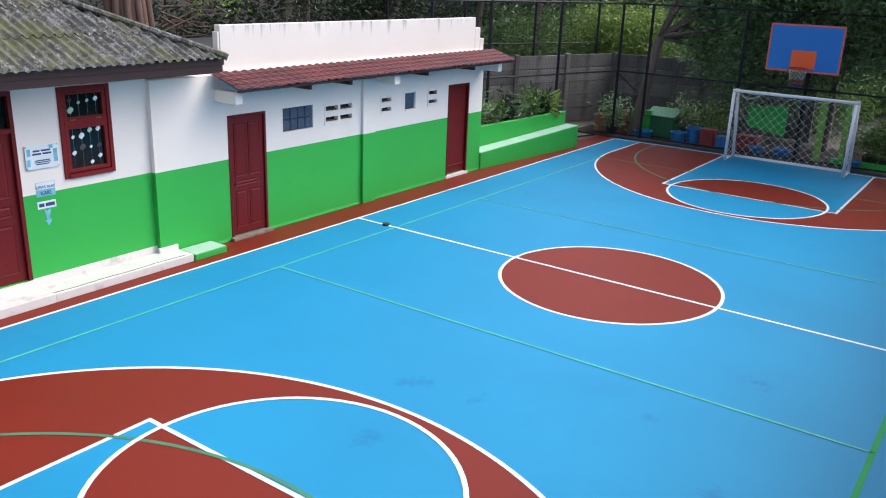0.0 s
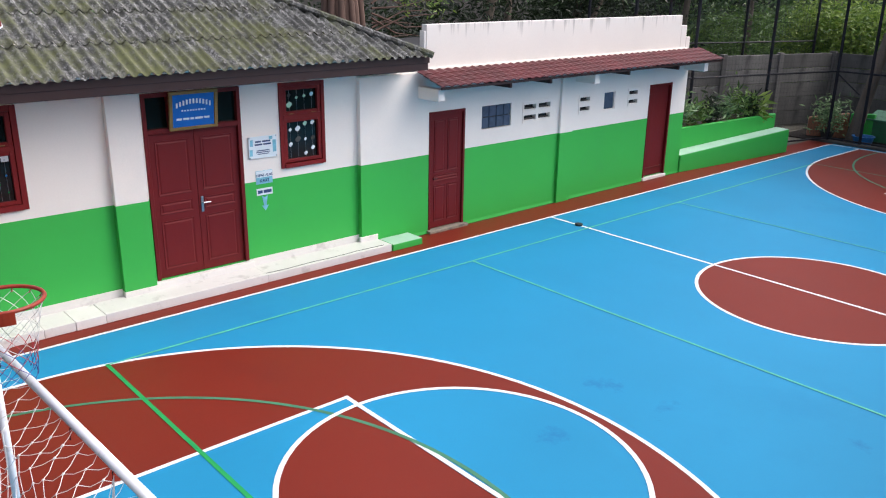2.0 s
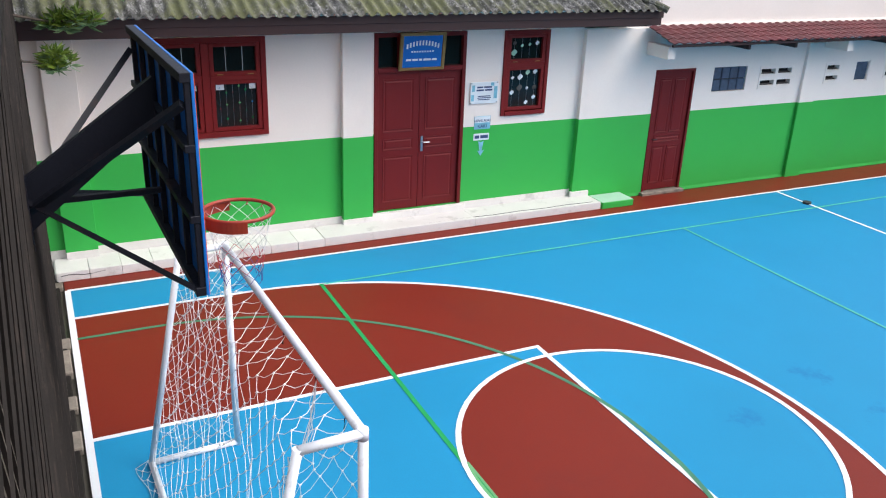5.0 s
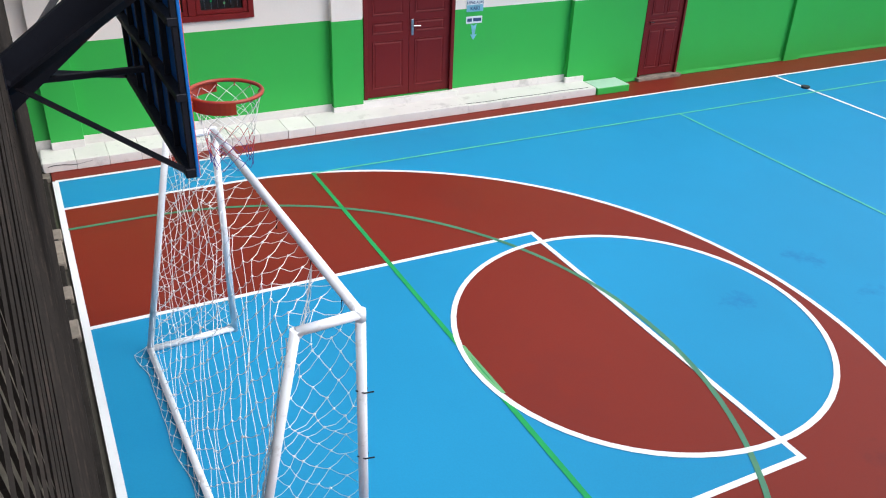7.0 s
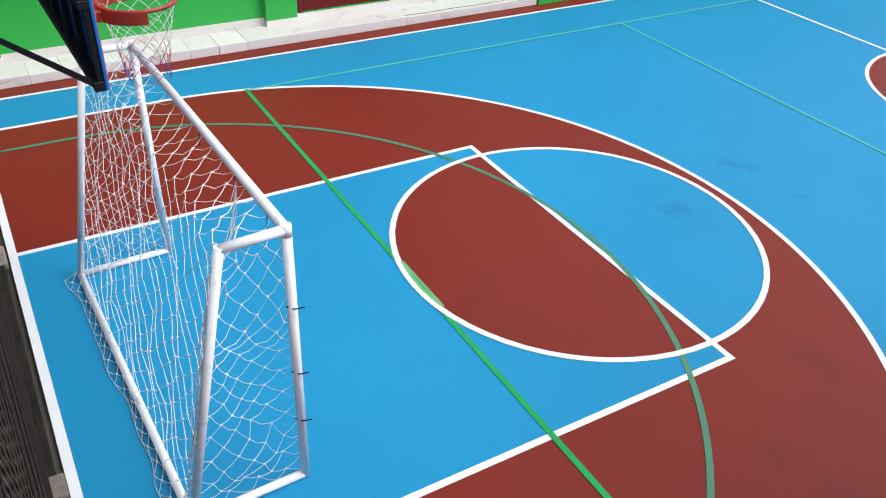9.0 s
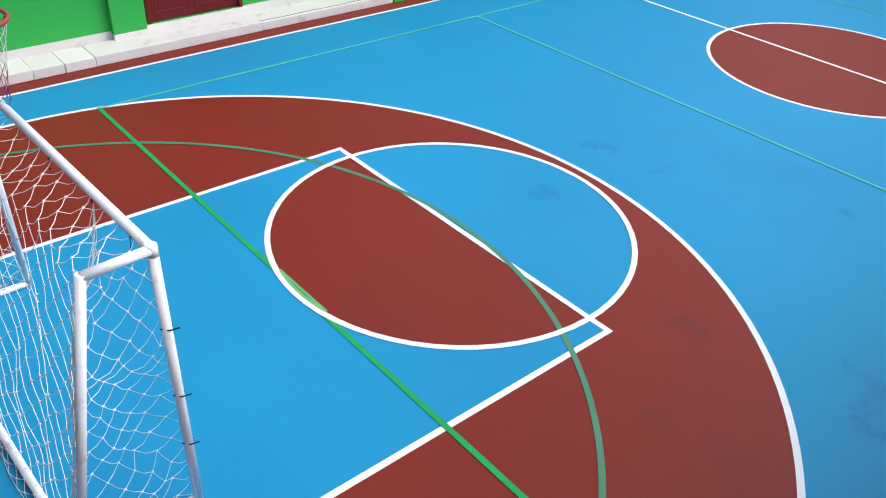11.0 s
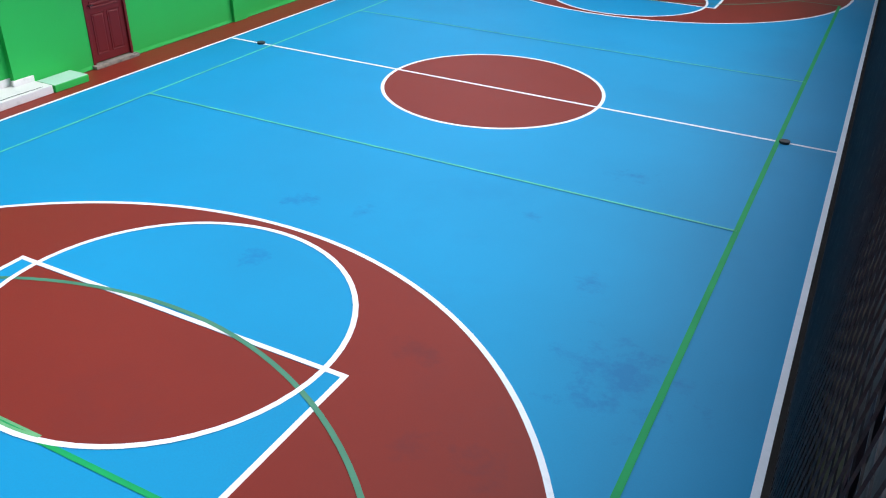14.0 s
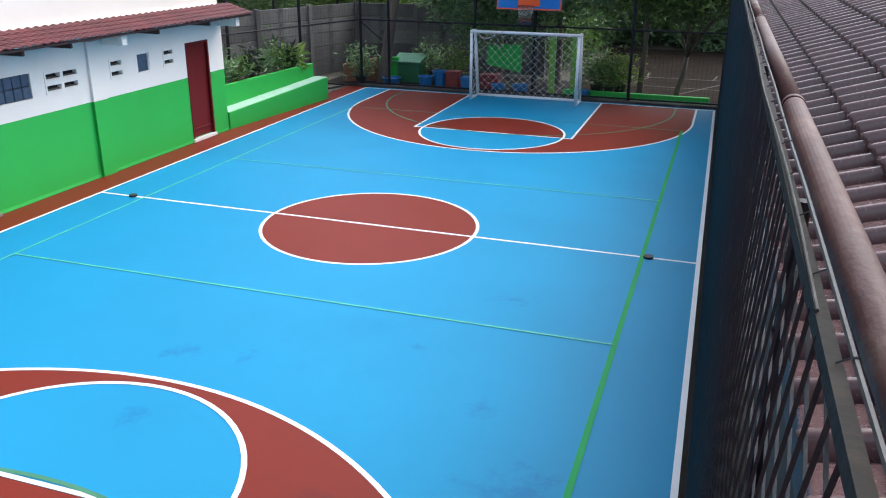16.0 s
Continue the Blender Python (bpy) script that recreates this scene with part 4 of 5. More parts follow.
def goal(hw, r, cord, cols, rows):
    """A five-a-side goal, front posts on y = 0, opening towards +y, hw from its middle to each post, 2 m high."""
    g = thing("goal", 0, 0, 0, "white steel five-a-side goal with a white cord net", "goal", "goals")
    top, td, bd = 1.97, -0.37, -0.76
    for s in (-1, 1):
        part("post", tube([(s * hw, 0, 0.0), (s * hw, 0, top)], r, 12), GOALWHITE, g, smooth=True)
        part("top_arm", tube([(s * hw, 0.0, top), (s * hw, td, top - 0.005)], r * 0.95, 12), GOALWHITE, g, smooth=True)
        part("back_post", tube([(s * hw, td, top + 0.01), (s * hw, bd, 0.031)], r * 0.95, 12), GOALWHITE, g, smooth=True)
        part("ground_arm", tube([(s * hw, 0, 0.031), (s * hw, bd, 0.031)], r * 0.95, 12), GOALWHITE, g, smooth=True)
        part("corner_joint", tube([(s * hw, 0, top - 0.04), (s * hw, 0, top + 0.031)], r * 1.03, 12), GOALWHITE, g, smooth=True)
        side_net = lambda u, v, s=s: (s * (hw - 0.012 - 0.05 * math.sin(math.pi * u) * math.sin(math.pi * v)), (td + (bd - td) * (1 - v)) * u, 0.06 + (top - 0.07) * v)
        raw("side_net", *net_panel(side_net, 4, 12, 0.08, cord * 0.9, cord * 4), CORD, g)
        for z in (0.55, 0.95, 1.45):
            part("net_tie", tube([(s * hw, 0.036, z), (s * hw, -0.036, z + 0.004), (s * (hw + 0.036), 0, z), (s * (hw + 0.06), 0.05, z + 0.012)], 0.005, 5), BLACK, g, "black cord tie")
    part("crossbar", tube([(-hw, 0, top), (hw, 0, top)], r, 14), GOALWHITE, g, smooth=True)
    part("ground_bar", tube([(-hw, bd, 0.031), (hw, bd, 0.031)], r * 0.95, 12), GOALWHITE, g, smooth=True)
    for x in (-1.1, 0.2, 0.82, 1.3):
        part("net_tie", tube([(x, 0.036, top), (x, 0, top - 0.036), (x, -0.036, top), (x + 0.02, -0.05, top - 0.07)], 0.005, 5), BLACK, g, "black cord tie")

    def back_net(u, v):
        x = -hw + 2 * hw * u
        sag = math.sin(math.pi * u) ** 0.7
        if v > 0.84:
            q = (v - 0.84) / 0.16
            return (x, td * (1 - q) - 0.01, top - 0.02 - 0.14 * sag * (1 - q))
        q = v / 0.84
        return (x, bd + (td - bd) * q + 0.05 * sag * q, 0.05 + (top - 0.07 - 0.14 * sag) * q - 0.06 * math.sin(math.pi * q))
    raw("back_net", *net_panel(back_net, cols, rows, 0.045, cord, cord * 4.4), CORD, g)
    hem = lambda u, v: (-hw + 2 * hw * u, bd - 0.03 - 0.12 * v * (0.6 + 0.5 * noise.noise((u * 9, 1.5, 0))), 0.012 + 0.05 * (1 - v))
    raw("net_hem", *net_panel(hem, 18, 1, 0.03, cord, cord * 4), CORD, g, "loose net hem on the ground")
    strands = []
    for k in range(7):
        row = [Vector((0.82, -0.03, top - 0.03)).lerp(Vector((hw - 0.03, td - 0.03, top - 0.10)), q) - Vector((0, 0, 0.16 * math.sin(math.pi * q))) for q in (0, 0.2, 0.4, 0.6, 0.8)]
        row += [Vector((hw - 0.03, td - 0.03 + (bd - td) * q, top - 0.10 - (top - 0.2) * q)) for q in (0, 0.08, 0.16, 0.25, 0.34, 0.43, 0.52, 0.62, 0.72, 0.82, 0.92, 1.0)]
        strands.append([p + Vector((noise.noise((k * 3.1, i * 0.9, 0)), noise.noise((k * 3.1, i * 0.9, 4)), noise.noise((k * 3.1, i * 0.9, 8)))) * (0.07 if i else 0) for i, p in enumerate(row)])
    raw("net_edge", *cords(strands, 0.0026), CORD, g, "gathered net edge hanging along the back post")
    return g


goal_1 = goal(1.477, 0.030, 0.0024, 16, 12)
goal_1.matrix_basis = pose(-5.219, 1.292, 0, 0, 0, 2.3)
goal_2 = goal(1.56, 0.042, 0.0042, 13, 9)
goal_2.matrix_basis = pose(-5.457, 23.71, 0, 0, 0, 180)


def hoop():
    """A wall-braced backboard facing +y, its board on y = 0, with rim and net."""
    h = thing("basketball_hoop", 0, 0, 0, "blue backboard with an orange border on black steel braces, red rim", "basketball hoop", "basketball hoops")
    z0, z1, hw = 2.63, 3.835, 0.915
    part("board", box(-hw, hw, -0.008, 0.008, z0, z1, 0.002), PANELBLUE, h, "blue painted board")
    b = 0.045
    e = 0.006
    for x0, x1, a, c in ((-hw + e, hw - e, z0 + e, z0 + b), (-hw + e, hw - e, z1 - b, z1 - e), (-hw + e, -hw + b, z0 + b, z1 - b), (hw - b, hw - e, z0 + b, z1 - b)):
        part("border", box(x0, x1, 0.0085, 0.012, a, c), ORANGE, h, "orange painted border")
    part("target_square", box(-0.305, 0.305, 0.0085, 0.012, z0 + 0.10, z0 + 0.55), ORANGE, h, "orange target square")
    for a, c, horizontal in ((z0, z0 + 0.05, 1), (z1 - 0.05, z1, 1), (z0 + 0.42, z0 + 0.46, 1), (z0 + 0.80, z0 + 0.84, 1)):
        part("frame_rail", box(-hw, hw, -0.062, -0.0085, a, c, 0.003), BLACK, h)
    for x in (-hw + 0.025, -0.55, -0.19, 0.19, 0.55, hw - 0.025):
        part("frame_stile", box(x - 0.017, x + 0.017, -0.040, -0.0085, z0 + 0.002, z1 - 0.002, 0.003), BLACK, h)
    root = (0, -0.78, 3.0)
    for s in (-1, 1):
        part("lower_brace", tube([(s * 0.10, -0.80, 3.0), (s * (hw - 0.03), -0.05, z0 + 0.03)], 0.02, 4), BLACK, h)
        part("upper_brace", tube([(s * 0.10, -0.80, 2.95), (s * (hw - 0.03), -0.05, z1 - 0.16)], 0.028, 4), BLACK, h)
    part("gusset", box(-0.018, 0.018, -0.80, -0.06, 2.945, 2.98, 0.003), BLACK, h)
    g = bmesh.new()
    loop = [(-0.80, 2.80), (-0.80, 3.12), (-0.06, 3.66), (-0.06, 3.40)]
    front = [g.verts.new((0.03, p, q)) for p, q in loop]
    rear = [g.verts.new((-0.03, p, q)) for p, q in loop]
    g.faces.new(front)
    g.faces.new(rear)
    for k in range(4):
        g.faces.new((front[k], front[(k + 1) % 4], rear[(k + 1) % 4], rear[k]))
    part("main_arm", g, BLACK, h, "broad black steel arm")
    part("mount_plate", box(-0.16, 0.16, -0.83, -0.80, 2.72, 3.18, 0.004), BLACK, h)
    ry, rz, rr = 0.40, 2.765, 0.228
    rim = part("rim", tube([(rr * math.cos(2 * math.pi * k / 40), ry + rr * math.sin(2 * math.pi * k / 40), rz) for k in range(40)], 0.013, 8, closed=True), RIM, h, "red-orange steel rim", smooth=True)
    bm = bmesh.new()
    n = 24
    rows = [[bm.verts.new((q * math.cos(math.pi + math.pi * k / n), ry + q * math.sin(math.pi + math.pi * k / n), z)) for k in range(n + 1)] for q, z in ((rr + 0.012, rz), (rr + 0.012, rz - 0.075), (rr + 0.004, rz - 0.075), (rr + 0.004, rz))]
    for a, c in zip(rows, rows[1:]):
        for k in range(n):
            bm.faces.new((a[k], a[k + 1], c[k + 1], c[k]))
    part("rim_skirt", bm, RIM, rim, "red-orange rim support band")
    part("rim_bracket", box(-0.09, 0.09, 0.01, ry - rr + 0.02, rz - 0.075, rz - 0.01, 0.004), RIM, rim)
    for k in range(12):
        a = 2 * math.pi * k / 12
        part("hook", tube([((rr) * math.cos(a), ry + rr * math.sin(a), rz - 0.01), ((rr - 0.02) * math.cos(a), ry + (rr - 0.02) * math.sin(a), rz - 0.03)], 0.005, 4), RIM, rim)

    def ring(u, v):
        q = rr * (0.97 - 0.42 * v ** 0.8 + 0.05 * v * v)
        sway = 0.02 * v * math.sin(3 * 2 * math.pi * u)
        return (q * math.cos(2 * math.pi * u), ry + q * math.sin(2 * math.pi * u) + sway, rz - 0.02 - 0.47 * v)
    for nm, va, vb, m in (("net", 0.0, 0.58, CORD), ("net", 0.58, 0.8, CORDRED), ("net", 0.8, 1.0, CORDBLUE)):
        lines, n = [], 12
        rows = {0.0: 6, 0.58: 2, 0.8: 2}[va]
        for j in range(rows):
            for i in range(n):
                u0 = (i + 0.5 * (j % 2)) / n
                a, c = va + (vb - va) * j / rows, va + (vb - va) * (j + 1) / rows
                for d in (-0.5, 0.5):
                    lines.append([ring(u0, a), ring(u0 + d * 0.5 / n, (a + c) / 2), ring(u0 + d / n, c)])
        raw(nm, *cords(lines, 0.0021), m, h, "white cord net" if m == CORD else "coloured cord net end")
    return h


hoop_1 = hoop()
hoop_1.matrix_basis = pose(-5.29, 0.67, 0, 0, 0, 1.5)
copy_thing(hoop_1, pose(-5.42, 23.95, -0.11, 0, 0, 180) @ Matrix.Scale(1.025, 4))


# ---- rod fences at the camera's side ----
def flat_bar(p, q, side, half_width, half_height):
    """A flat steel bar on edge from p to q."""
    bm = bmesh.new()
    ends = [[bm.verts.new(e + side * (half_width * a) + Vector((0, 0, half_height * b))) for a, b in ((-1, -1), (1, -1), (1, 1), (-1, 1))] for e in (p, q)]
    bm.faces.new(ends[0])
    bm.faces.new(ends[1])
    for k in range(4):
        bm.faces.new((ends[0][k], ends[0][(k + 1) % 4], ends[1][(k + 1) % 4], ends[1][k]))
    return bm


def rod_fence(name, p0, p1, t0, t1, height, inset, nrails, label, gap=0.115, metal=RODS):
    """A tall fence of crossed steel rods between posts: p0 to p1 at the foot, t0 to t1 at the top."""
    foot = Vector((*p0, 0.1)), Vector((*p1, 0.1))
    head = Vector((*t0, height - 0.02)), Vector((*t1, height - 0.02))
    length = (foot[1] - foot[0]).length
    d = (foot[1] - foot[0]).normalized()
    nrm = Vector((-d.y, d.x, 0))

    def at(u, v):
        return foot[0].lerp(foot[1], u / length).lerp(head[0].lerp(head[1], u / length), v)
    f = thing(name, p0[0], p0[1], 0, label, "fence", kind="structure")
    steep, flat = [], []
    for lines, run, pitch, off in ((steep, 1.75, gap, 0.007), (flat, -6.0, 0.34, -0.007)):
        k = -abs(run)
        while k < length + abs(run):
            lo, hi = sorted(((0 - k) / -run, (length - k) / -run))
            v0, v1 = max(0, lo), min(1, hi)
            if v1 - v0 > 0.02:
                n = 3 if run > 0 else 5
                row = []
                for i in range(n + 1):
                    v = v0 + (v1 - v0) * i / n
                    row.append(at(k - run * v, v) + nrm * (off + 0.005 * noise.noise((k * 3, v * 4, run))))
                lines.append(row)
            k += pitch
    for lines, rad in ((steep, 0.0055), (flat, 0.005)):
        for row in lines:
            raw("rod", *cords([row], rad), metal, f)
    n = max(2, int(length / 2.4))
    for i in range(n + 1):
        p, q = at(length * i / n, 0) - nrm * inset, at(length * i / n, 1) - nrm * inset
        part("post", tube([p - Vector((0, 0, 0.15)), q], 0.02, 8), BLACK, f)
    for i in range(nrails):
        v = i / (nrails - 1)
        part("rail", flat_bar(at(0, v), at(length, v), nrm, 0.012, 0.02), RODSBROWN, f)
    return f


TOP = 3.93
fence_side = rod_fence("fence_side", (0.225, -0.13), (-0.025, 24.75), (0.275, -0.13), (-0.03, 24.75), TOP, 0.03, 2, "tall dark fence of crossed steel rods along the court")
fence_end = rod_fence("fence_end", (0.22, -0.14), (-11.02, -0.14), (0.22, -0.14), (-11.02, -0.14), TOP, -0.03, 2, "tall fence of crossed brown-black steel rods, coloured dark for shade, behind the goal", 0.08, RODSBROWN)
part("tie_rod", tube([(0.302 - 0.01225 * 0.5 * i, -0.13 + 0.5 * i, TOP + 0.012 + 0.004 * math.sin(i * 1.7)) for i in range(50)], 0.0055, 6), RODS, fence_side, "thin steel rod tied to the top rail")
for i in range(60):
    y = 0.3 + i * 0.37
    part("wire_tie", tube([(0.273 - 0.01225 * y, y, TOP + 0.002), (0.291 - 0.01225 * y, y + 0.002, TOP + 0.012), (0.304 - 0.01225 * y, y + 0.003, TOP + 0.016)], 0.002, 4), RODS, fence_side)
cable = part("cable", tube([(0.245 - 0.0055 * i + 0.006 * math.sin(i * 0.9), 1.6 + i * 0.45, TOP + 0.004 + 0.006 * math.sin(i * 0.6)) for i in range(46)], 0.0035, 6), CONCRETE)
tagged(cable, "grey cable lying along the fence top", "cable")
pipe = thing("pipe", 0.33, 0, 3.82, "brown painted pipe with flaking paint along the fence top", "pipe")
for a, b in ((-0.6, 3.89), (3.89, 7.89), (7.89, 11.89), (11.89, 15.89), (15.89, 19.89), (19.89, 24.7)):
    part("length", tube([(0.39 - 0.0145 * a, a, 3.875), (0.39 - 0.0145 * b, b - 0.01, 3.875)], 0.045, 24), PIPE, pipe, smooth=True)
    part("coupling", tube([(0.39 - 0.0145 * b, b - 0.03, 3.875), (0.39 - 0.0145 * b, b + 0.03, 3.875)], 0.048, 24), PIPE, pipe, "rusty pipe joint", smooth=True)
for i in range(9):
    part("pipe_strap", tube([(0.28 - 0.01225 * (0.8 + i * 2.9), 0.8 + i * 2.9, 3.87), (0.36 - 0.0145 * (0.8 + i * 2.9), 0.8 + i * 2.9, 3.87)], 0.005, 6), BLACK, pipe)

# kerb under the fences
kerb = part("kerb", prism([(0.164, -0.22), (0.46, -0.22), (0.2, 24.6), (-0.081, 24.6)], -0.2, 0.012), SOIL)
tagged(kerb, "dark concrete kerb below the side fence", "kerb", kind="structure")
kerb_b = part("kerb", box(-11.2, 0.06, -0.24, -0.085, -0.2, 0.02, 0.01), SOIL)
tagged(kerb_b, "dark soil strip below the end fence", "kerb", kind="structure")
rk = random.Random(4)
for i in range(34):
    x = -11.0 + i * 0.325
    if rk.random() < 0.34:
        s = box(x, x + rk.uniform(0.16, 0.32), -0.14 - rk.uniform(0, 0.03), -0.04 - rk.uniform(0, 0.025), -0.05, 0.024 + rk.uniform(0, 0.03), 0.012)
        part("stone", s, ROUGHSTONE, kerb_b)

# ---- neighbour's tiled roof beyond the side fence ----
tiled = thing("tiled_roof", 0.3, 6, 3.2, "brown glazed tile roof of the neighbouring house", "roof", kind="structure")
TS, TW, TL, TA = 0.44, 0.30, 0.36, math.atan(0.44)
profile = [(0.0, -0.012), (0.004, 0.056), (0.014, 0.076), (0.034, 0.080), (0.06, 0.068), (0.09, 0.046), (0.25, 0.030), (0.288, 0.010), (0.30, -0.012)]


def tile_shape(length):
    """One interlocking tile with a rolled rib, lying up the slope."""
    v, f, m = [], [], len(profile)
    for u, h in profile:
        for r, lift in ((0.0, 0.048), (0.02, 0.052), (length + 0.03, 0.004)):
            v.append((r * math.cos(TA) - (h + lift) * math.sin(TA), u, r * math.sin(TA) + (h + lift) * math.cos(TA)))
    for u, h in profile:
        v.append((-(h + 0.012) * math.sin(TA), u, (h + 0.012) * math.cos(TA)))
    for i in range(m - 1):
        a = 3 * i
        f += [(a, a + 1, a + 4, a + 3), (a + 1, a + 2, a + 5, a + 4), (a, a + 3, 3 * m + i + 1, 3 * m + i)]
    return v, f


def tile_data(length):
    v, f = tile_shape(length)
    me = bpy.data.meshes.new("tile")
    me.from_pydata(v, [], f)
    me.materials.append(BROWNTILE)
    me.polygons.foreach_set("use_smooth", [True] * len(f))
    return me


tile_mesh, cut_mesh = tile_data(TL), tile_data(0.21)
verts, faces = tile_shape(TL)
far_v, far_f = [], []
for c in range(-1, 8):
    for i in range(88):
        run = c * TL if c >= 0 else -0.21
        x0, z0, y0 = 0.53 + run * math.cos(TA) - 0.0145 * (i * TW - 6.3), 3.23 + run * math.sin(TA), 0.2 + i * TW
        if c < 0 or i < 36:
            t = new("tile", tile_mesh if c >= 0 else cut_mesh)
            t.location = (x0, y0, z0 + 0.003 * math.sin(i * 3.1 + c))
            hang(t, tiled)
        else:
            k = len(far_v)
            far_v += [(v[0] + x0, v[1] + y0, v[2] + z0) for v in verts]
            far_f += [tuple(q + k for q in f) for f in faces]
tagged(raw("tiles", far_v, far_f, BROWNTILE, tiled, smooth=True), kind="stuff")
deck = bmesh.new()
deck.faces.new([deck.verts.new(p) for p in ((0.45, 0.2, 3.10), (0.065, 26.6, 3.10), (2.70, 26.6, 3.10 + 2.64 * TS), (3.09, 0.2, 3.10 + 2.64 * TS))])
part("roof_deck", deck, FASCIA, tiled)
part("eave_board", prism([(0.435, 0.2), (0.455, 0.2), (0.07, 26.6), (0.05, 26.6)], 2.93, 3.13), FASCIA, tiled, "dark brown eave board")
neighbour = part("wall_neighbour", box(0.66, 0.86, 0.2, 26.6, -0.05, 3.18), CONCRETE)
tagged(neighbour, "grey neighbouring house wall under the tiled roof", "wall", kind="structure")

tagged(part("hoop_post", tube([(-5.29, -0.20, -0.05), (-5.29, -0.20, 4.0)], 0.05, 10), BLACK), "black steel post that carries the near hoop", "post")
tagged(part("hoop_post", tube([(-5.42, 24.86, -0.05), (-5.42, 24.86, 3.9)], 0.05, 10), BLACK), "black steel post that carries the far hoop", "post")


# ---- bench and planter at the far left corner ----
bench = thing("bench", -11.3, 20, 0, "green painted masonry bench with a pale worn seat", "bench", kind="structure")
part("seat_block", prism([(-11.42, 17.73), (-11.0, 22.35), (-11.42, 22.38), (-11.86, 17.73)], -0.05, [0.42, 0.63, 0.63, 0.42], 0.012), GREEN, bench)
part("seat", prism([(-11.43, 17.74), (-11.02, 22.33), (-11.41, 22.36), (-11.85, 17.74)], [0.424, 0.634, 0.634, 0.424], [0.432, 0.642, 0.642, 0.432]), PALEGREEN, bench, "pale worn seat top")
part("backrest", prism([(-11.862, 17.73), (-11.425, 22.30), (-11.55, 22.31), (-11.99, 17.73)], -0.05, [0.98, 1.02, 1.02, 0.98], 0.012), GREEN, bench, "green backrest wall")
planter = part("planter", prism([(-12.0, 17.9), (-11.56, 22.3), (-12.1, 22.3), (-12.7, 17.9)], -0.05, 0.70), SOIL)
tagged(planter, "raised planting bed of dark soil behind the bench", "planter", kind="structure")


def pot_plant(x, y, z, r, h, spread, n, leaf, material, label, pot_material, up=0.5):
    p = thing("potted_plant", x, y, z, label, "plant", "potted plants")
    bm = bmesh.new()
    rings = [[bm.verts.new((x + q * math.cos(2 * math.pi * k / 14), y + q * math.sin(2 * math.pi * k / 14), z + zz)) for k in range(14)] for q, zz in ((r * 0.7, 0), (r, h), (r * 1.08, h), (r * 1.08, h + 0.03), (r * 0.9, h + 0.03), (r * 0.88, h - 0.03))]
    for a, b in zip(rings, rings[1:]):
        for k in range(14):
            bm.faces.new((a[k], a[(k + 1) % 14], b[(k + 1) % 14], b[k]))
    bm.faces.new(rings[0])
    bm.faces.new(rings[-1])
    part("pot", bm, pot_material, p)
    c = np.array([x, y, z + h + up]) + rng.normal(size=(n, 3)) * [spread, spread, up * 0.55]
    c[:, 2] = np.maximum(c[:, 2], z + h)
    leaves("foliage", c, leaf, material, p, droop=-0.25, wide=0.25)
    bm = bmesh.new()
    for k in range(7):
        e = c[k]
        tube([(x, y, z + h - 0.04), ((x + e[0]) / 2, (y + e[1]) / 2, z + h + (e[2] - z - h) * 0.6), tuple(e)], 0.008, 4, bm=bm)
    part("stem", bm, BARK, p)
    return p


for i in range(7):
    f = i / 6
    pot_plant(-12.22 + 0.42 * f, 18.15 + 3.3 * f, 0.70, 0.16, 0.22, 0.12 + 0.03 * (i % 3), 200, 0.24, (LEAFSHADE, LEAFDARK, LEAF)[i % 3], "bushy green plant in a shallow terracotta pot", TERRACOTTA, 0.30 + 0.09 * (i % 2))
pot_plant(-11.80, 21.75, 0.70, 0.15, 0.18, 0.11, 120, 0.42, LEAFLIGHT, "spiky pale green plant in a terracotta pot", TERRACOTTA, 0.25)


# ---- wire mesh fences at the far end ----
def mesh_fence(name, p0, p1, height, posts, rails, label, gap=0.12, r=0.0022):
    a, b = Vector((*p0, 0)), Vector((*p1, 0))
    length, d = (b - a).length, (b - a).normalized()
    f = thing(name, p0[0], p0[1], 0, label, "fence", kind="structure")
    for q in posts:
        p = a + d * q
        part("post", tube([p + Vector((0, 0, -0.1)), p + Vector((0, 0, height))], 0.045, 8), BLACK, f)
    for z in rails:
        part("rail", tube([a + Vector((0, 0, z)), b + Vector((0, 0, z))], 0.028, 6), BLACK, f)
    lines = [[a + d * (k * gap) + Vector((0, 0, 0.1)), a + d * (k * gap) + Vector((0, 0, height))] for k in range(int(length / gap) + 1)]
    lines += [[a + Vector((0, 0, 0.1 + k * gap)), b + Vector((0, 0, 0.1 + k * gap))] for k in range(int((height - 0.1) / gap) + 1)]
    tagged(raw("wire_mesh", *cords(lines, r), RODS, f, "thin dark wire mesh"), kind="stuff")
    return f


fence_far = mesh_fence("fence_far", (-11.0, 24.80), (0.05, 24.80), 4.12, (0, 0.95, 3.75, 8.45, 11.0), (0.12, 2.07, 4.1), "black steel wire mesh fence behind the far goal")
part("brace", tube([(-11.0, 24.82, 2.0), (-10.3, 24.86, 1.45)], 0.02, 5), BLACK, fence_far)
fence_left = mesh_fence("fence_left", (-11.0, 24.80), (-13.1, 17.6), 4.12, (2.7, 5.4, 7.4), (0.12, 2.07, 4.1), "black steel wire mesh fence behind the bench")
fence_back = mesh_fence("fence_back", (-13.6, 28.6), (-16.6, 20.2), 4.1, (0, 3, 6, 8.9), (2.6, 4.08), "grey-green steel mesh fence behind the annex")
far_kerb = part("kerb", box(-11.3, 0.2, 24.64, 24.9, -0.2, 0.07, 0.012), CONCRETE)
tagged(far_kerb, "dark concrete kerb below the far fence", "kerb", kind="structure")
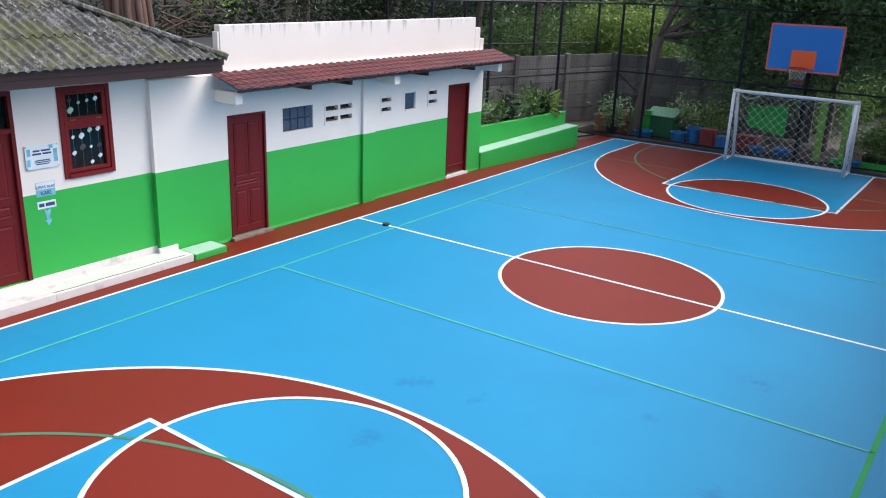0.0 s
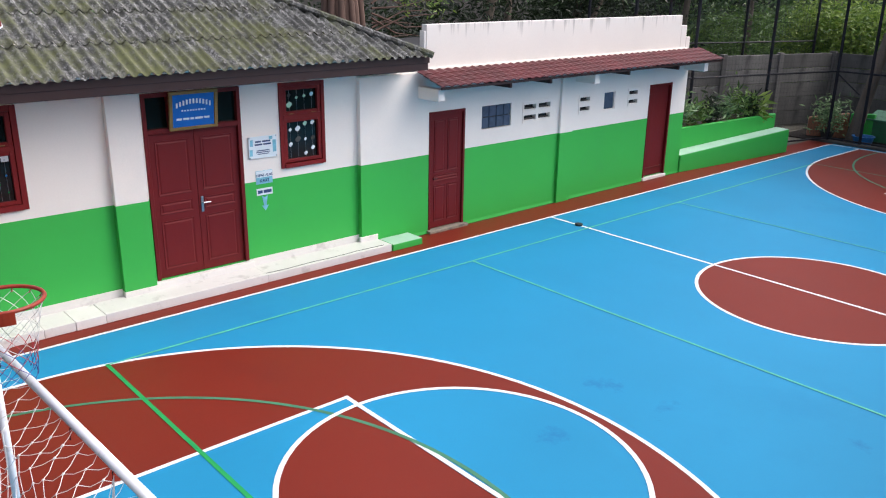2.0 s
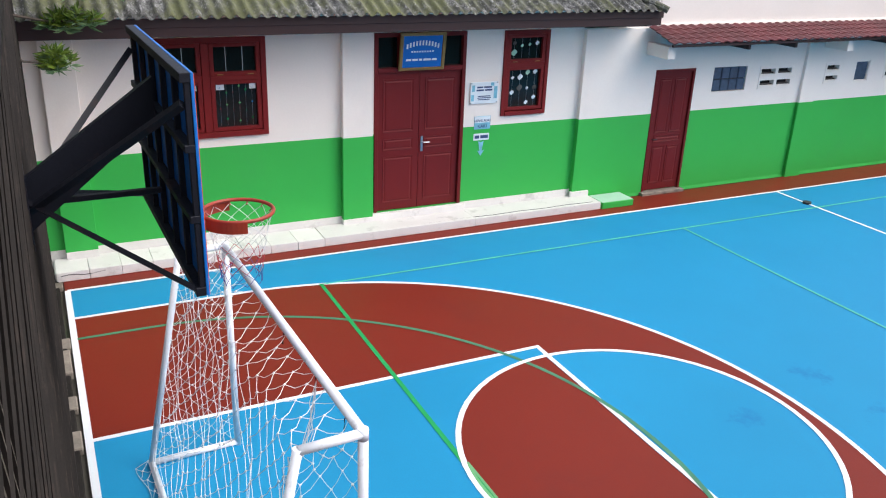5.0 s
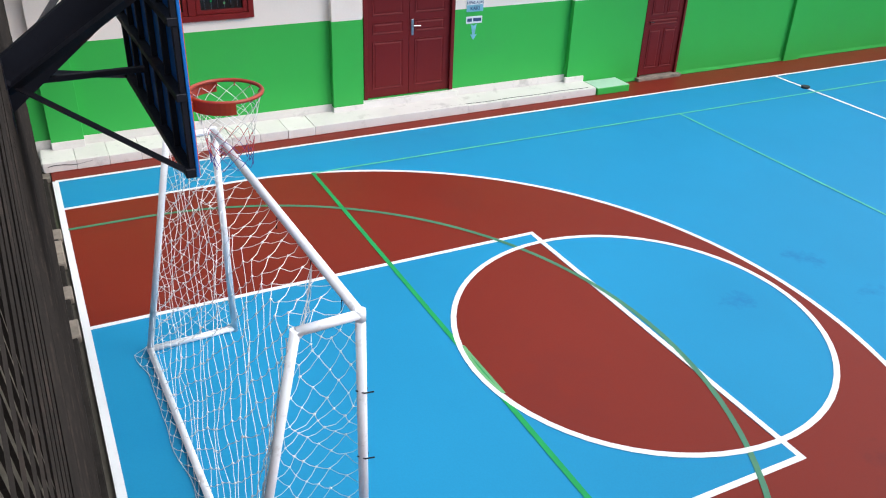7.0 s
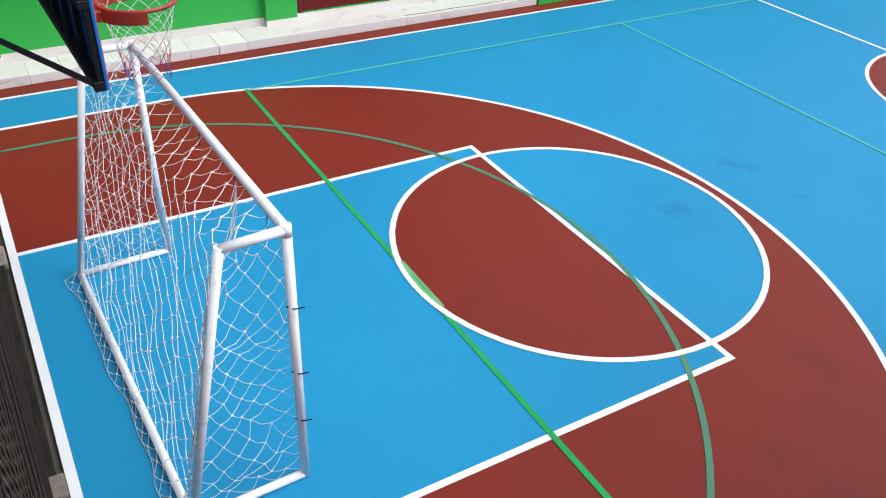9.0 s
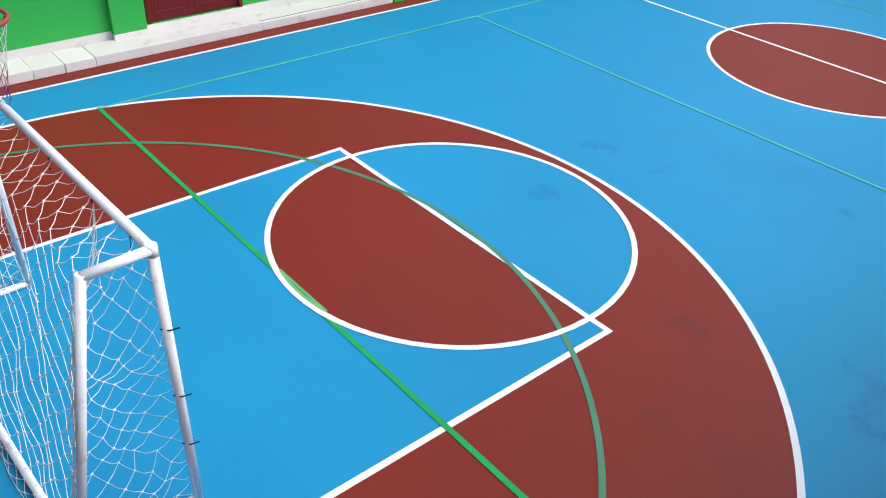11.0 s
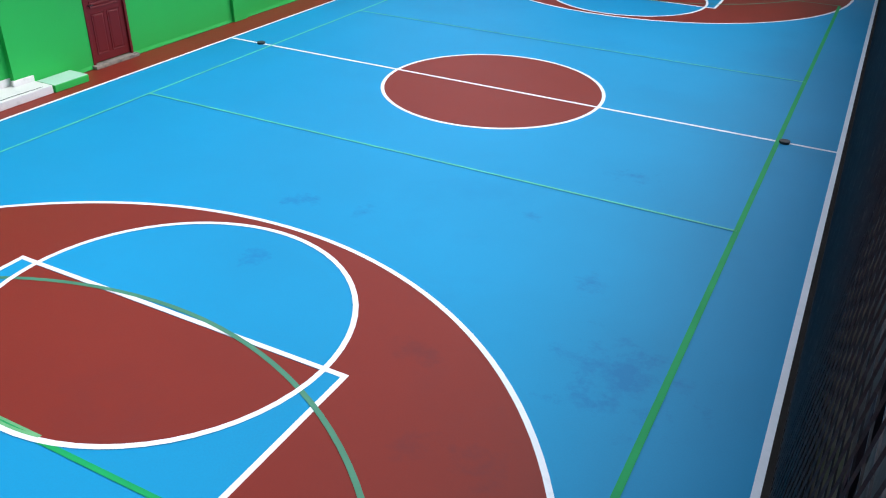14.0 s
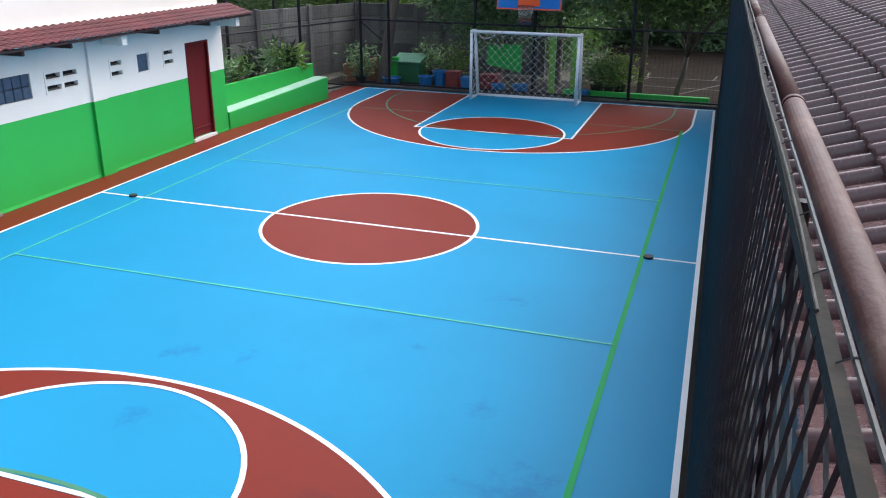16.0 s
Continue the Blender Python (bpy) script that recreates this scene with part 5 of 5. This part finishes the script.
green_kerb = part("low_wall", box(-4.6, -0.3, 25.45, 25.62, -0.1, 0.16, 0.012), GREEN)
tagged(green_kerb, "low green painted garden wall", "wall", kind="structure")


def panel_wall(name, p0, p1, height, label):
    """A precast concrete wall: posts with stacked panels between them."""
    a, b = Vector((*p0, 0)), Vector((*p1, 0))
    n = max(1, round((b - a).length / 2.2))
    w = thing(name, p0[0], p0[1], 0, label, "wall", kind="structure")
    ang = math.atan2((b - a).y, (b - a).x)
    lg = (b - a).length / n
    pan = bpy.data.meshes.new("panel")
    bm = box(0.07, lg - 0.07, -0.03, 0.03, 0.006, height / 5 - 0.008, 0.012)
    bm.to_mesh(pan)
    bm.free()
    pan.materials.append(PANELCONC)
    col = bpy.data.meshes.new("column")
    bm = box(-0.09, 0.09, -0.09, 0.09, -0.1, height + 0.04, 0.015)
    bm.to_mesh(col)
    bm.free()
    col.materials.append(PANELCONC)
    for i in range(n + 1):
        p = a + (b - a) * (i / n)
        hang(new("column", col), w).matrix_basis = pose(p.x, p.y, 0, 0, 0, math.degrees(ang))
        if i < n:
            for j in range(5):
                hang(new("panel", pan), w).matrix_basis = pose(p.x, p.y, j * height / 5, 0, 0, math.degrees(ang))
    return w


panel_wall("wall_panel_left", (-15.6, 19.5), (-12.75, 28.3), 2.3, "dark weathered precast concrete panel wall")
panel_wall("wall_panel_far", (-12.75, 28.3), (-6.0, 28.9), 2.3, "dark weathered precast concrete panel wall")
red_wall = part("low_wall", prism([(-11.9, 25.4), (-10.9, 25.9), (-11.0, 26.05), (-12.0, 25.55)], -0.05, [0.55, 0.75, 0.75, 0.55], 0.02), TERRACOTTA)
tagged(red_wall, "low broken reddish masonry wall beside the fence", "wall", kind="structure")
green_wall = part("low_wall", prism([(-10.88, 25.9), (-10.2, 25.95), (-10.2, 26.08), (-10.9, 26.05)], -0.05, [0.75, 0.80, 0.80, 0.75], 0.02), GREEN)
tagged(green_wall, "low green painted masonry wall under the tree", "wall", kind="structure")

# ---- garden behind the far fence ----
soil = part("garden_soil", box(-12.5, -4.7, 24.9, 28.2, -0.2, -0.01), SOIL)
tagged(soil, "dark damp garden soil behind the fence", "ground", kind="structure")
yard = part("yard", box(-4.7, 3.5, 25.62, 38, -0.2, -0.015), YARD)
tagged(yard, "worn paved yard, coloured dark for tree shade, with faded white lines", "yard", kind="structure")
FADED = mat("faded_line_paint", (0.07, 0.066, 0.06), 0.8, var=0.4, scale=4)
for p, q in (((-4.2, 28.2), (0.6, 28.0)), ((-3.9, 30.0), (0.8, 30.0)), ((-3.6, 26.0), (-2.4, 30.0)), ((-1.7, 26.0), (0.4, 30.0)), ((-2.5, 30.0), (-2.5, 31.0)), ((-0.3, 30.0), (-0.2, 31.0))):
    part("yard_line", strip([p, q], 0.06, -0.010), FADED, yard, "faded white line")


def bucket(x, y, z, r, h, material, label):
    bm = bmesh.new()
    rings = [[bm.verts.new((x + q * math.cos(2 * math.pi * k / 18), y + q * math.sin(2 * math.pi * k / 18), z + zz)) for k in range(18)] for q, zz in ((r * 0.78, 0), (r * 0.98, h * 0.93), (r * 1.07, h * 0.93), (r * 1.07, h), (r * 0.93, h), (r * 0.76, 0.02))]
    for a, b in zip(rings, rings[1:]):
        for k in range(18):
            bm.faces.new((a[k], a[(k + 1) % 18], b[(k + 1) % 18], b[k]))
    bm.faces.new(rings[0])
    bm.faces.new(rings[-1])
    return tagged(part("bucket", bm, material), label, "bucket", "buckets")


bucket(-10.15, 25.25, -0.01, 0.30, 0.26, PLASTICBLUE, "wide blue plastic tub with soil by the fence")
bucket(-9.0, 25.3, -0.01, 0.24, 0.36, PLASTICBLUE, "blue plastic bucket on the garden soil")
bucket(-8.6, 25.6, -0.01, 0.26, 0.5, PLASTICBLUE, "deep blue plastic barrel in the garden")
bucket(-6.6, 25.3, -0.01, 0.22, 0.24, PLASTICBLUE, "blue plastic bucket behind the goal")
bucket(-5.9, 25.35, -0.01, 0.25, 0.26, PLASTICBLUE, "blue plastic tub behind the goal")
bucket(-3.95, 25.3, -0.01, 0.20, 0.22, PLASTICBLUE, "small blue plastic tub by the low wall")


def crate(x, y, z, w, d, h, material, label):
    c = thing("crate", x, y, z, label, "crate", "crates")
    part("body", box(x - w / 2, x + w / 2, y - d / 2, y + d / 2, z, z + h, 0.02), material, c)
    part("rim", box(x - w / 2 - 0.015, x + w / 2 + 0.015, y - d / 2 - 0.015, y + d / 2 + 0.015, z + h * 0.86, z + h * 1.0 + 0.006, 0.006), material, c)
    return c


crate(-8.1, 25.4, -0.01, 0.42, 0.35, 0.55, PLASTICRED, "red plastic crate in the garden")
crate(-7.6, 25.35, -0.01, 0.38, 0.35, 0.40, PLASTICBLUE, "dark blue plastic crate in the garden")
crate(-7.0, 25.8, -0.01, 0.6, 0.4, 0.45, PLASTICRED, "faded red plastic crate in the garden")
binn = thing("waste_bin", -9.9, 26.3, 0, "dark green waste container with a sloping lid", "waste bin")
part("body", prism([(-10.4, 25.95), (-9.45, 25.95), (-9.45, 26.6), (-10.4, 26.6)], -0.02, 0.62, 0.02), PLASTICGREEN, binn)
part("lid", prism([(-10.43, 25.9), (-9.42, 25.9), (-9.42, 26.64), (-10.43, 26.64)], [0.62, 0.62, 0.82, 0.82], [0.66, 0.66, 0.86, 0.86], 0.01), GREENDARK, binn, "dull green lid")
tarp = part("tarp", prism([(-7.1, 25.7), (-6.0, 25.75), (-6.0, 25.78), (-7.1, 25.73)], [0.75, 0.55, 0.55, 0.75], [1.35, 1.42, 1.42, 1.35]), PALEGREEN)
tarp.data.materials[0] = GREEN
tagged(tarp, "green plastic sheet hung among the plants", "tarpaulin")
for x, m, w, lab in ((-5.0, LEAFLIGHT, 0.09, "lime green painted garden post"), (-5.55, CONCRETE, 0.07, "grey concrete garden post"), (-4.35, LEAFLIGHT, 0.07, "lime green painted garden post")):
    tagged(part("garden_post", box(x - w, x + w, 25.6, 25.7, -0.05, 1.75, 0.01), mat("lime_post_paint", (0.20, 0.42, 0.06), 0.6) if m == LEAFLIGHT else m), lab, "post", "garden posts")
# plants in the garden
for x, y, s, m in ((-3.3, 25.9, 0.30, LEAF), (-3.0, 26.4, 0.28, LEAFLIGHT), (-3.7, 26.2, 0.25, LEAFDARK), (-9.4, 26.9, 0.3, LEAFDARK), (-11.2, 25.2, 0.22, LEAFDARK), (-8.3, 26.4, 0.35, LEAF)):
    pot_plant(x, y, -0.01, 0.2, 0.25, s, 500, 0.2, m, "leafy garden plant in a dark tub", RUBBER, 0.45)

tree("tree", -10.55, 25.45, 7.5, 0.20, (-8.0, 26.8, 4.7, 2.2, 1.4, 2.7), 380, 40, 0.24, LEAFDARK, "leaning grey-barked tree with dense dark foliage", lean=(0.5, 0.1), spread=0.24, fork=0.42)
back_tree = tree("tree", -5.2, 27.4, 6.5, 0.15, (-4.9, 26.8, 4.6, 2.6, 1.4, 2.8), 400, 40, 0.24, LEAFDARK, "dense dark green tree behind the backboard", spread=0.25, fork=0.4)
side_tree = tree("tree", -2.4, 26.6, 6.0, 0.10, (-2.5, 26.8, 4.5, 1.9, 1.3, 2.3), 260, 44, 0.20, LEAF, "green leafy tree beside the paved yard", spread=0.24, fork=0.45)
tree("tree", -1.3, 26.7, 5.2, 0.09, (-0.9, 26.6, 3.4, 1.7, 1.0, 1.1), 120, 40, 0.26, LEAF, "slender forked tree with long drooping leaves", lean=(0.2, 0), spread=0.24, fork=0.22)
tree("tree", -7.0, 26.9, 5.5, 0.12, (-6.9, 26.0, 2.3, 1.6, 0.7, 1.1), 120, 44, 0.17, LEAFDARK, "shrubby dark green tree in the garden", spread=0.22, fork=0.3)

# tree that hangs over the near corner of the classroom roof
over = tree("tree", -9.6, -2.1, 6.4, 0.16, (-9.9, -1.35, 5.2, 1.6, 1.4, 1.3), 330, 60, 0.14, LEAFDARK, "tree with fresh green whorled leaves hanging over the classroom roof", spread=0.16, fork=0.55)


def lobe(cx, cy, cz, rx, ry, rz, n):
    """Twig ends that fill a lobe of the crown."""
    q = rng.normal(size=(n, 3))
    q *= (rng.uniform(0.15, 1.0, (n, 1)) ** 0.5) / np.linalg.norm(q, axis=1, keepdims=True)
    return np.array([cx, cy, cz]) + q * [rx, ry, rz]


tips = np.concatenate([lobe(-10.1, 0.35, 4.35, 0.45, 0.55, 0.32, 90), lobe(-10.05, 0.95, 4.22, 0.3, 0.5, 0.24, 60), lobe(-10.0, 1.55, 4.20, 0.15, 0.36, 0.10, 22),
                       lobe(-10.0, 0.5, 4.05, 0.3, 0.45, 0.2, 40), lobe(-10.0, 0.55, 3.80, 0.25, 0.40, 0.15, 34), lobe(-10.0, 1.05, 3.72, 0.1, 0.14, 0.08, 6), lobe(-10.0, 0.40, 3.40, 0.12, 0.28, 0.07, 12), lobe(-10.0, 0.2, 2.98, 0.1, 0.18, 0.09, 9)])
rosettes("whorl_leaves", tips - [0.05, 0, 0.04], 16, 0.15, LEAFDARK, over, "dark inner leaves", up=0.1)
rosettes("whorl_leaves", tips, 15, 0.14, LEAFWARM, over, "green leaf whorls", up=0.3)
rosettes("whorl_leaves", tips[::2] + [0.03, 0.02, 0.05], 10, 0.11, LEAFLIGHT, over, "fresh yellow-green leaf tips", up=0.6)
bm = tube([(-9.6, -2.1, 3.0), (-10.0, -0.6, 3.75), (-10.0, 0.6, 3.95), (-10.05, 1.7, 4.15)], 0.04, 6, r2=0.008)
tube([(-9.95, -0.7, 3.6), (-10.0, 0.2, 3.4), (-10.0, 0.7, 3.42)], 0.02, 5, bm=bm, r2=0.006)
tube([(-9.95, -0.9, 3.5), (-10.0, -0.1, 3.0), (-10.0, 0.3, 2.95)], 0.02, 5, bm=bm, r2=0.006)
part("low_branch", bm, BARK, over)

def overhang(parent, cx, rx, n):
    """The part of a crown that reaches out high over the end of the court."""
    q = rng.uniform(-1, 1, (n, 3))
    q = q[np.linalg.norm(q, axis=1) < 1]
    pts = np.array([cx, 24.9, 5.75]) + q * [rx, 1.9, 1.35]
    leaves("crown", clumps(pts, 42, 0.22), 0.24, LEAFDARK, parent, "overhanging leaves")
    part("limb", tube([(cx, 27.2, 3.4), (cx + 0.2, 26.3, 5.0), (cx - 0.2, 25.0, 5.9)], 0.07, 6, r2=0.02), BARK, parent)


overhang(back_tree, -5.4, 2.6, 300)
overhang(side_tree, -2.4, 2.2, 220)

# added unseen block behind the end fence; it cuts skylight from the goal end
rear = part("wall_rear", box(-7.9, -2.0, -6.5, -1.1, -0.05, 9.0, 0.01), CONCRETE)
tagged(rear, "added plain grey block, out of view, that shades the goal end", "wall", kind="structure")

# ---- wood behind the buildings ----
root_tree = thing("tree", -18.5, 12.6, 0, "large tree with reddish hanging roots behind the roof", "tree")
bm = tube([(-18.5, 12.4, -0.1), (-18.5, 12.5, 2.5), (-18.4, 12.6, 5.5)], 0.55, 10, r2=0.4)
for i in range(12):
    a = i * 0.55
    tube([(-18.4 + 0.6 * math.cos(a), 12.6 + 0.75 * math.sin(a), 0), (-18.4 + 0.45 * math.cos(a + 0.3), 12.6 + 0.6 * math.sin(a + 0.3), 2.6), (-18.4 + 0.3 * math.cos(a), 12.6 + 0.35 * math.sin(a), 5.6)], 0.09, 6, bm=bm)
part("trunk", bm, REDBARK, root_tree, smooth=True)
for i in range(16):
    s = Vector((-18.0, 13.2, 3.0 + 0.12 * i))
    e = s + Vector((0.4 * math.sin(i * 1.7), 1.2 + 0.9 * abs(math.sin(i * 2.3)), 0.5 * math.sin(i * 1.1)))
    part("twig", tube([s, s.lerp(e, 0.5) + Vector((0, 0, 0.2 * math.sin(i))), e], 0.03, 5, r2=0.008), REDBARK, root_tree, "bare tangled twig")
leaves("sprays", clumps([(-18.0 + 0.3 * math.sin(i), 14.0 + 0.12 * i, 4.0 + 0.2 * math.sin(i * 1.4)) for i in range(14)], 14, 0.16), 0.16, LEAFLIGHT, root_tree, "thin yellow-green leaf sprays")
for x, y, r, lx, ly in ((-20, 18.4, 0.22, 0.5, 0.9), (-20.5, 20.6, 0.16, -0.3, 0.5), (-20, 22.9, 0.2, 0.8, 1.8), (-21, 24.6, 0.24, 0.3, 0.2), (-19, 28.5, 0.16, 0.2, 0.4), (-17.5, 31.0, 0.18, 0.2, -0.3), (-15.5, 33.0, 0.2, 0.5, 0.4), (-22, 9.5, 0.25, 0, 0.3)):
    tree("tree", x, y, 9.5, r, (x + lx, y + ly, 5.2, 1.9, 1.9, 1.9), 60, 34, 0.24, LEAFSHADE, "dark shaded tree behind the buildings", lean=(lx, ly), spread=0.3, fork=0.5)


def wood(name, x0, x1, y0, y1, z0, z1, n, size, material, label):
    """Low tangled growth, uneven at the top and open in places."""
    k = n // 22
    c = np.column_stack([rng.uniform(x0, x1, k), rng.uniform(y0, y1, k), z0 + (z1 - z0) * rng.beta(1.1, 1.6, k)])
    return tagged(leaves(name, clumps(c, 22, 0.3), size, material), label, "undergrowth", kind="stuff")


# the LEAFSHADE growth has its shade in the leaf colour
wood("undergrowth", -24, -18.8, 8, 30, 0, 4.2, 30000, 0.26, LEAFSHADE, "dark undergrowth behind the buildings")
wood("undergrowth", -20, -13.2, 29.2, 40, 0, 3.4, 26000, 0.26, LEAF, "sunlit green shrubs beyond the panel wall")
wood("undergrowth", -13, -5, 29.5, 38, 0, 3.6, 26000, 0.26, LEAF, "green shrubs beyond the far garden")
wood("undergrowth", -15.0, -12.0, 29.0, 32, 1.6, 3.7, 9000, 0.24, LEAFLIGHT, "yellow-green shrubs catching the light")
wood("undergrowth", -6, 4, 38, 44, 0, 6.5, 30000, 0.4, LEAFDARK, "dark trees beyond the yard")
wood("undergrowth", -40, 6, 44, 56, 0, 9, 60000, 0.7, LEAFDARK, "distant dark trees")
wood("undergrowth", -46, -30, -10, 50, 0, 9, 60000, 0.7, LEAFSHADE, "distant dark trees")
wood("undergrowth", -30, -19, -8, 8, 0, 6.5, 20000, 0.4, LEAFDARK, "dark trees behind the classroom")
house = part("far_building", box(-36, -28, 14, 30, -0.1, 5.0), CONCRETE)
tagged(house, "grey building half hidden behind trees", "building", kind="structure")

# ---- signs on the classroom wall ----
def bars(parent, x, rows, material, name="text_bar"):
    for y0, y1, z0, z1 in rows:
        part(name, box(x, x + 0.0025, y0, y1, z0, z1), material, parent)


sign = thing("door_sign", W + 0.06, 5.18, 2.43, "blue sign with white lettering in a gilt frame over the door", "sign")
tilt = Matrix.Translation((W + 0.05, 0, 2.43)) @ Matrix.Rotation(radians(7), 4, "Y") @ Matrix.Translation((-W - 0.05, 0, -2.43))
made = [part("board", box(W + 0.045, W + 0.055, 4.86, 5.50, 2.47, 2.95), SIGNBLUE, sign)]
for a, b, c, d in ((4.81, 5.55, 2.43, 2.475), (4.81, 5.55, 2.945, 2.99), (4.81, 4.865, 2.475, 2.945), (5.495, 5.55, 2.475, 2.945)):
    made.append(part("frame", box(W + 0.035, W + 0.07, a, b, c, d, 0.008), GOLD, sign, "gilt frame"))
for i in range(11):
    u = (i - 5) / 5
    y, z = 5.18 + 0.25 * u, 2.845 - 0.05 * u * u
    made.append(part("text_bar", box(W + 0.0555, W + 0.058, y - 0.013, y + 0.013, z - 0.04, z + 0.03), WHITEINK, sign))
for i in range(9):
    y = 5.01 + i * 0.042
    made.append(part("text_bar", box(W + 0.0555, W + 0.058, y - 0.012, y + 0.012, 2.70, 2.722), WHITEINK, sign))
for a, b in ((4.92, 5.0), (5.02, 5.11), (5.13, 5.18), (5.2, 5.32), (5.34, 5.42)):
    made.append(part("text_bar", box(W + 0.0555, W + 0.058, a, b, 2.575, 2.605), WHITEINK, sign))
for ob in made:
    ob.data.transform(tilt)

plaque = thing("wall_plaque", W, 6.29, 1.85, "white printed acrylic plaque with blue corners on stand-off bolts", "sign")
part("board", box(W + 0.018, W + 0.024, 6.045, 6.535, 1.855, 2.195, 0.002), SIGNWHITE, plaque)
for a, c in ((6.06, 1.87), (6.52, 1.87), (6.06, 2.18), (6.52, 2.18)):
    part("bolt", tube([(W, a, c), (W + 0.03, a, c)], 0.012, 8), STEEL, plaque)
bars(plaque, W + 0.0245, [(6.16, 6.26, 2.10, 2.125), (6.28, 6.42, 2.10, 2.125), (6.15, 6.28, 2.055, 2.08), (6.30, 6.43, 2.055, 2.08), (6.18, 6.40, 1.965, 1.98), (6.17, 6.41, 1.94, 1.953), (6.19, 6.39, 1.913, 1.926)], INK)
for y0, y1, z0, z1 in ((6.06, 6.11, 1.9, 2.0), (6.46, 6.52, 1.93, 2.12), (6.07, 6.12, 2.05, 2.15), (6.40, 6.46, 2.13, 2.18)):
    part("printed_corner", box(W + 0.0245, W + 0.0265, y0, y1, z0, z1), SIGNTEAL, plaque)


def lettering(text, x, y, z, size, material, parent):
    """Raised lettering in the built-in font, facing +x."""
    cu = bpy.data.curves.new("lettering", "FONT")
    cu.body, cu.size, cu.extrude, cu.align_x = text, size, 0.001, "CENTER"
    cu.offset = 0.0012
    cu.materials.append(material)
    ob = hang(new("lettering", cu), parent)
    ob.matrix_basis = Matrix(((0, 0, 1, x), (1, 0, 0, y), (0, 1, 0, z), (0, 0, 0, 1)))
    return ob


notice = thing("wall_notice", W, 6.30, 1.44, "small white notice with dark blue capitals on a blue ground", "sign")
part("board", box(W + 0.002, W + 0.006, 6.15, 6.44, 1.44, 1.65), SIGNTEAL, notice)
part("letter_ground", box(W + 0.0065, W + 0.008, 6.155, 6.435, 1.545, 1.645), SIGNWHITE, notice)
lettering("LEPAS ALAS", W + 0.0095, 6.295, 1.56, 0.056, INK, notice)
lettering("KAKI", W + 0.008, 6.295, 1.465, 0.075, INK, notice)
arrow = thing("arrow_notice", W, 6.30, 1.0, "small white notice with a light blue arrow pointing down", "sign")
part("board", box(W + 0.002, W + 0.006, 6.15, 6.43, 1.26, 1.37), SIGNWHITE, arrow)
bars(arrow, W + 0.0065, [(6.17, 6.25, 1.29, 1.34), (6.27, 6.41, 1.29, 1.34)], INK)
bm = bmesh.new()
bm.faces.new([bm.verts.new((W + 0.005, 6.29 + a, 1.0 + b)) for a, b in ((0, 0), (0.06, 0.09), (0.02, 0.085), (0.05, 0.25), (0.0, 0.22), (-0.05, 0.25), (-0.02, 0.085), (-0.06, 0.09))])
got = bmesh.ops.extrude_face_region(bm, geom=bm.faces[:])
bmesh.ops.translate(bm, vec=(-0.004, 0, 0), verts=[v for v in got["geom"] if isinstance(v, bmesh.types.BMVert)])
part("arrow", bm, SIGNTEAL, arrow, "light blue arrow")

# ---- small things ----
for x in (-10.02, -0.72):
    tagged(part("socket_cover", tube([(x, HALF, 0.0), (x, HALF, 0.035)], 0.075, 16), RUBBER), "small dark net post socket cover on the court", "socket cover", "socket covers")
sandal = thing("sandal", -11.98, 2.93, 3.93, "small pale edged dull red sandal lying on the mossy roof", "shoe")
bm = bmesh.new()
loop = [(0.05 * math.cos(a) * (1 + 0.15 * math.sin(a)), 0.12 * math.sin(a)) for a in [2 * math.pi * k / 16 for k in range(16)]]
for nm, sc, lift, m in (("sole", 1.0, 0.03, SIGNWHITE), ("insole", 0.8, 0.05, MAROON)):
    bm = bmesh.new()
    pts = [(-11.98 - 0.75 * p * sc, 2.93 + 0.8 * q * sc) for q, p in loop]
    lo = [bm.verts.new((x, y, EAVE_Z + (EAVE_X - x) * PITCH + lift)) for x, y in pts]
    hi = [bm.verts.new((x, y, EAVE_Z + (EAVE_X - x) * PITCH + lift + 0.024)) for x, y in pts]
    bm.faces.new(lo)
    bm.faces.new(hi)
    for k in range(16):
        bm.faces.new((lo[k], lo[(k + 1) % 16], hi[(k + 1) % 16], hi[k]))
    part(nm, bm, m, sandal)
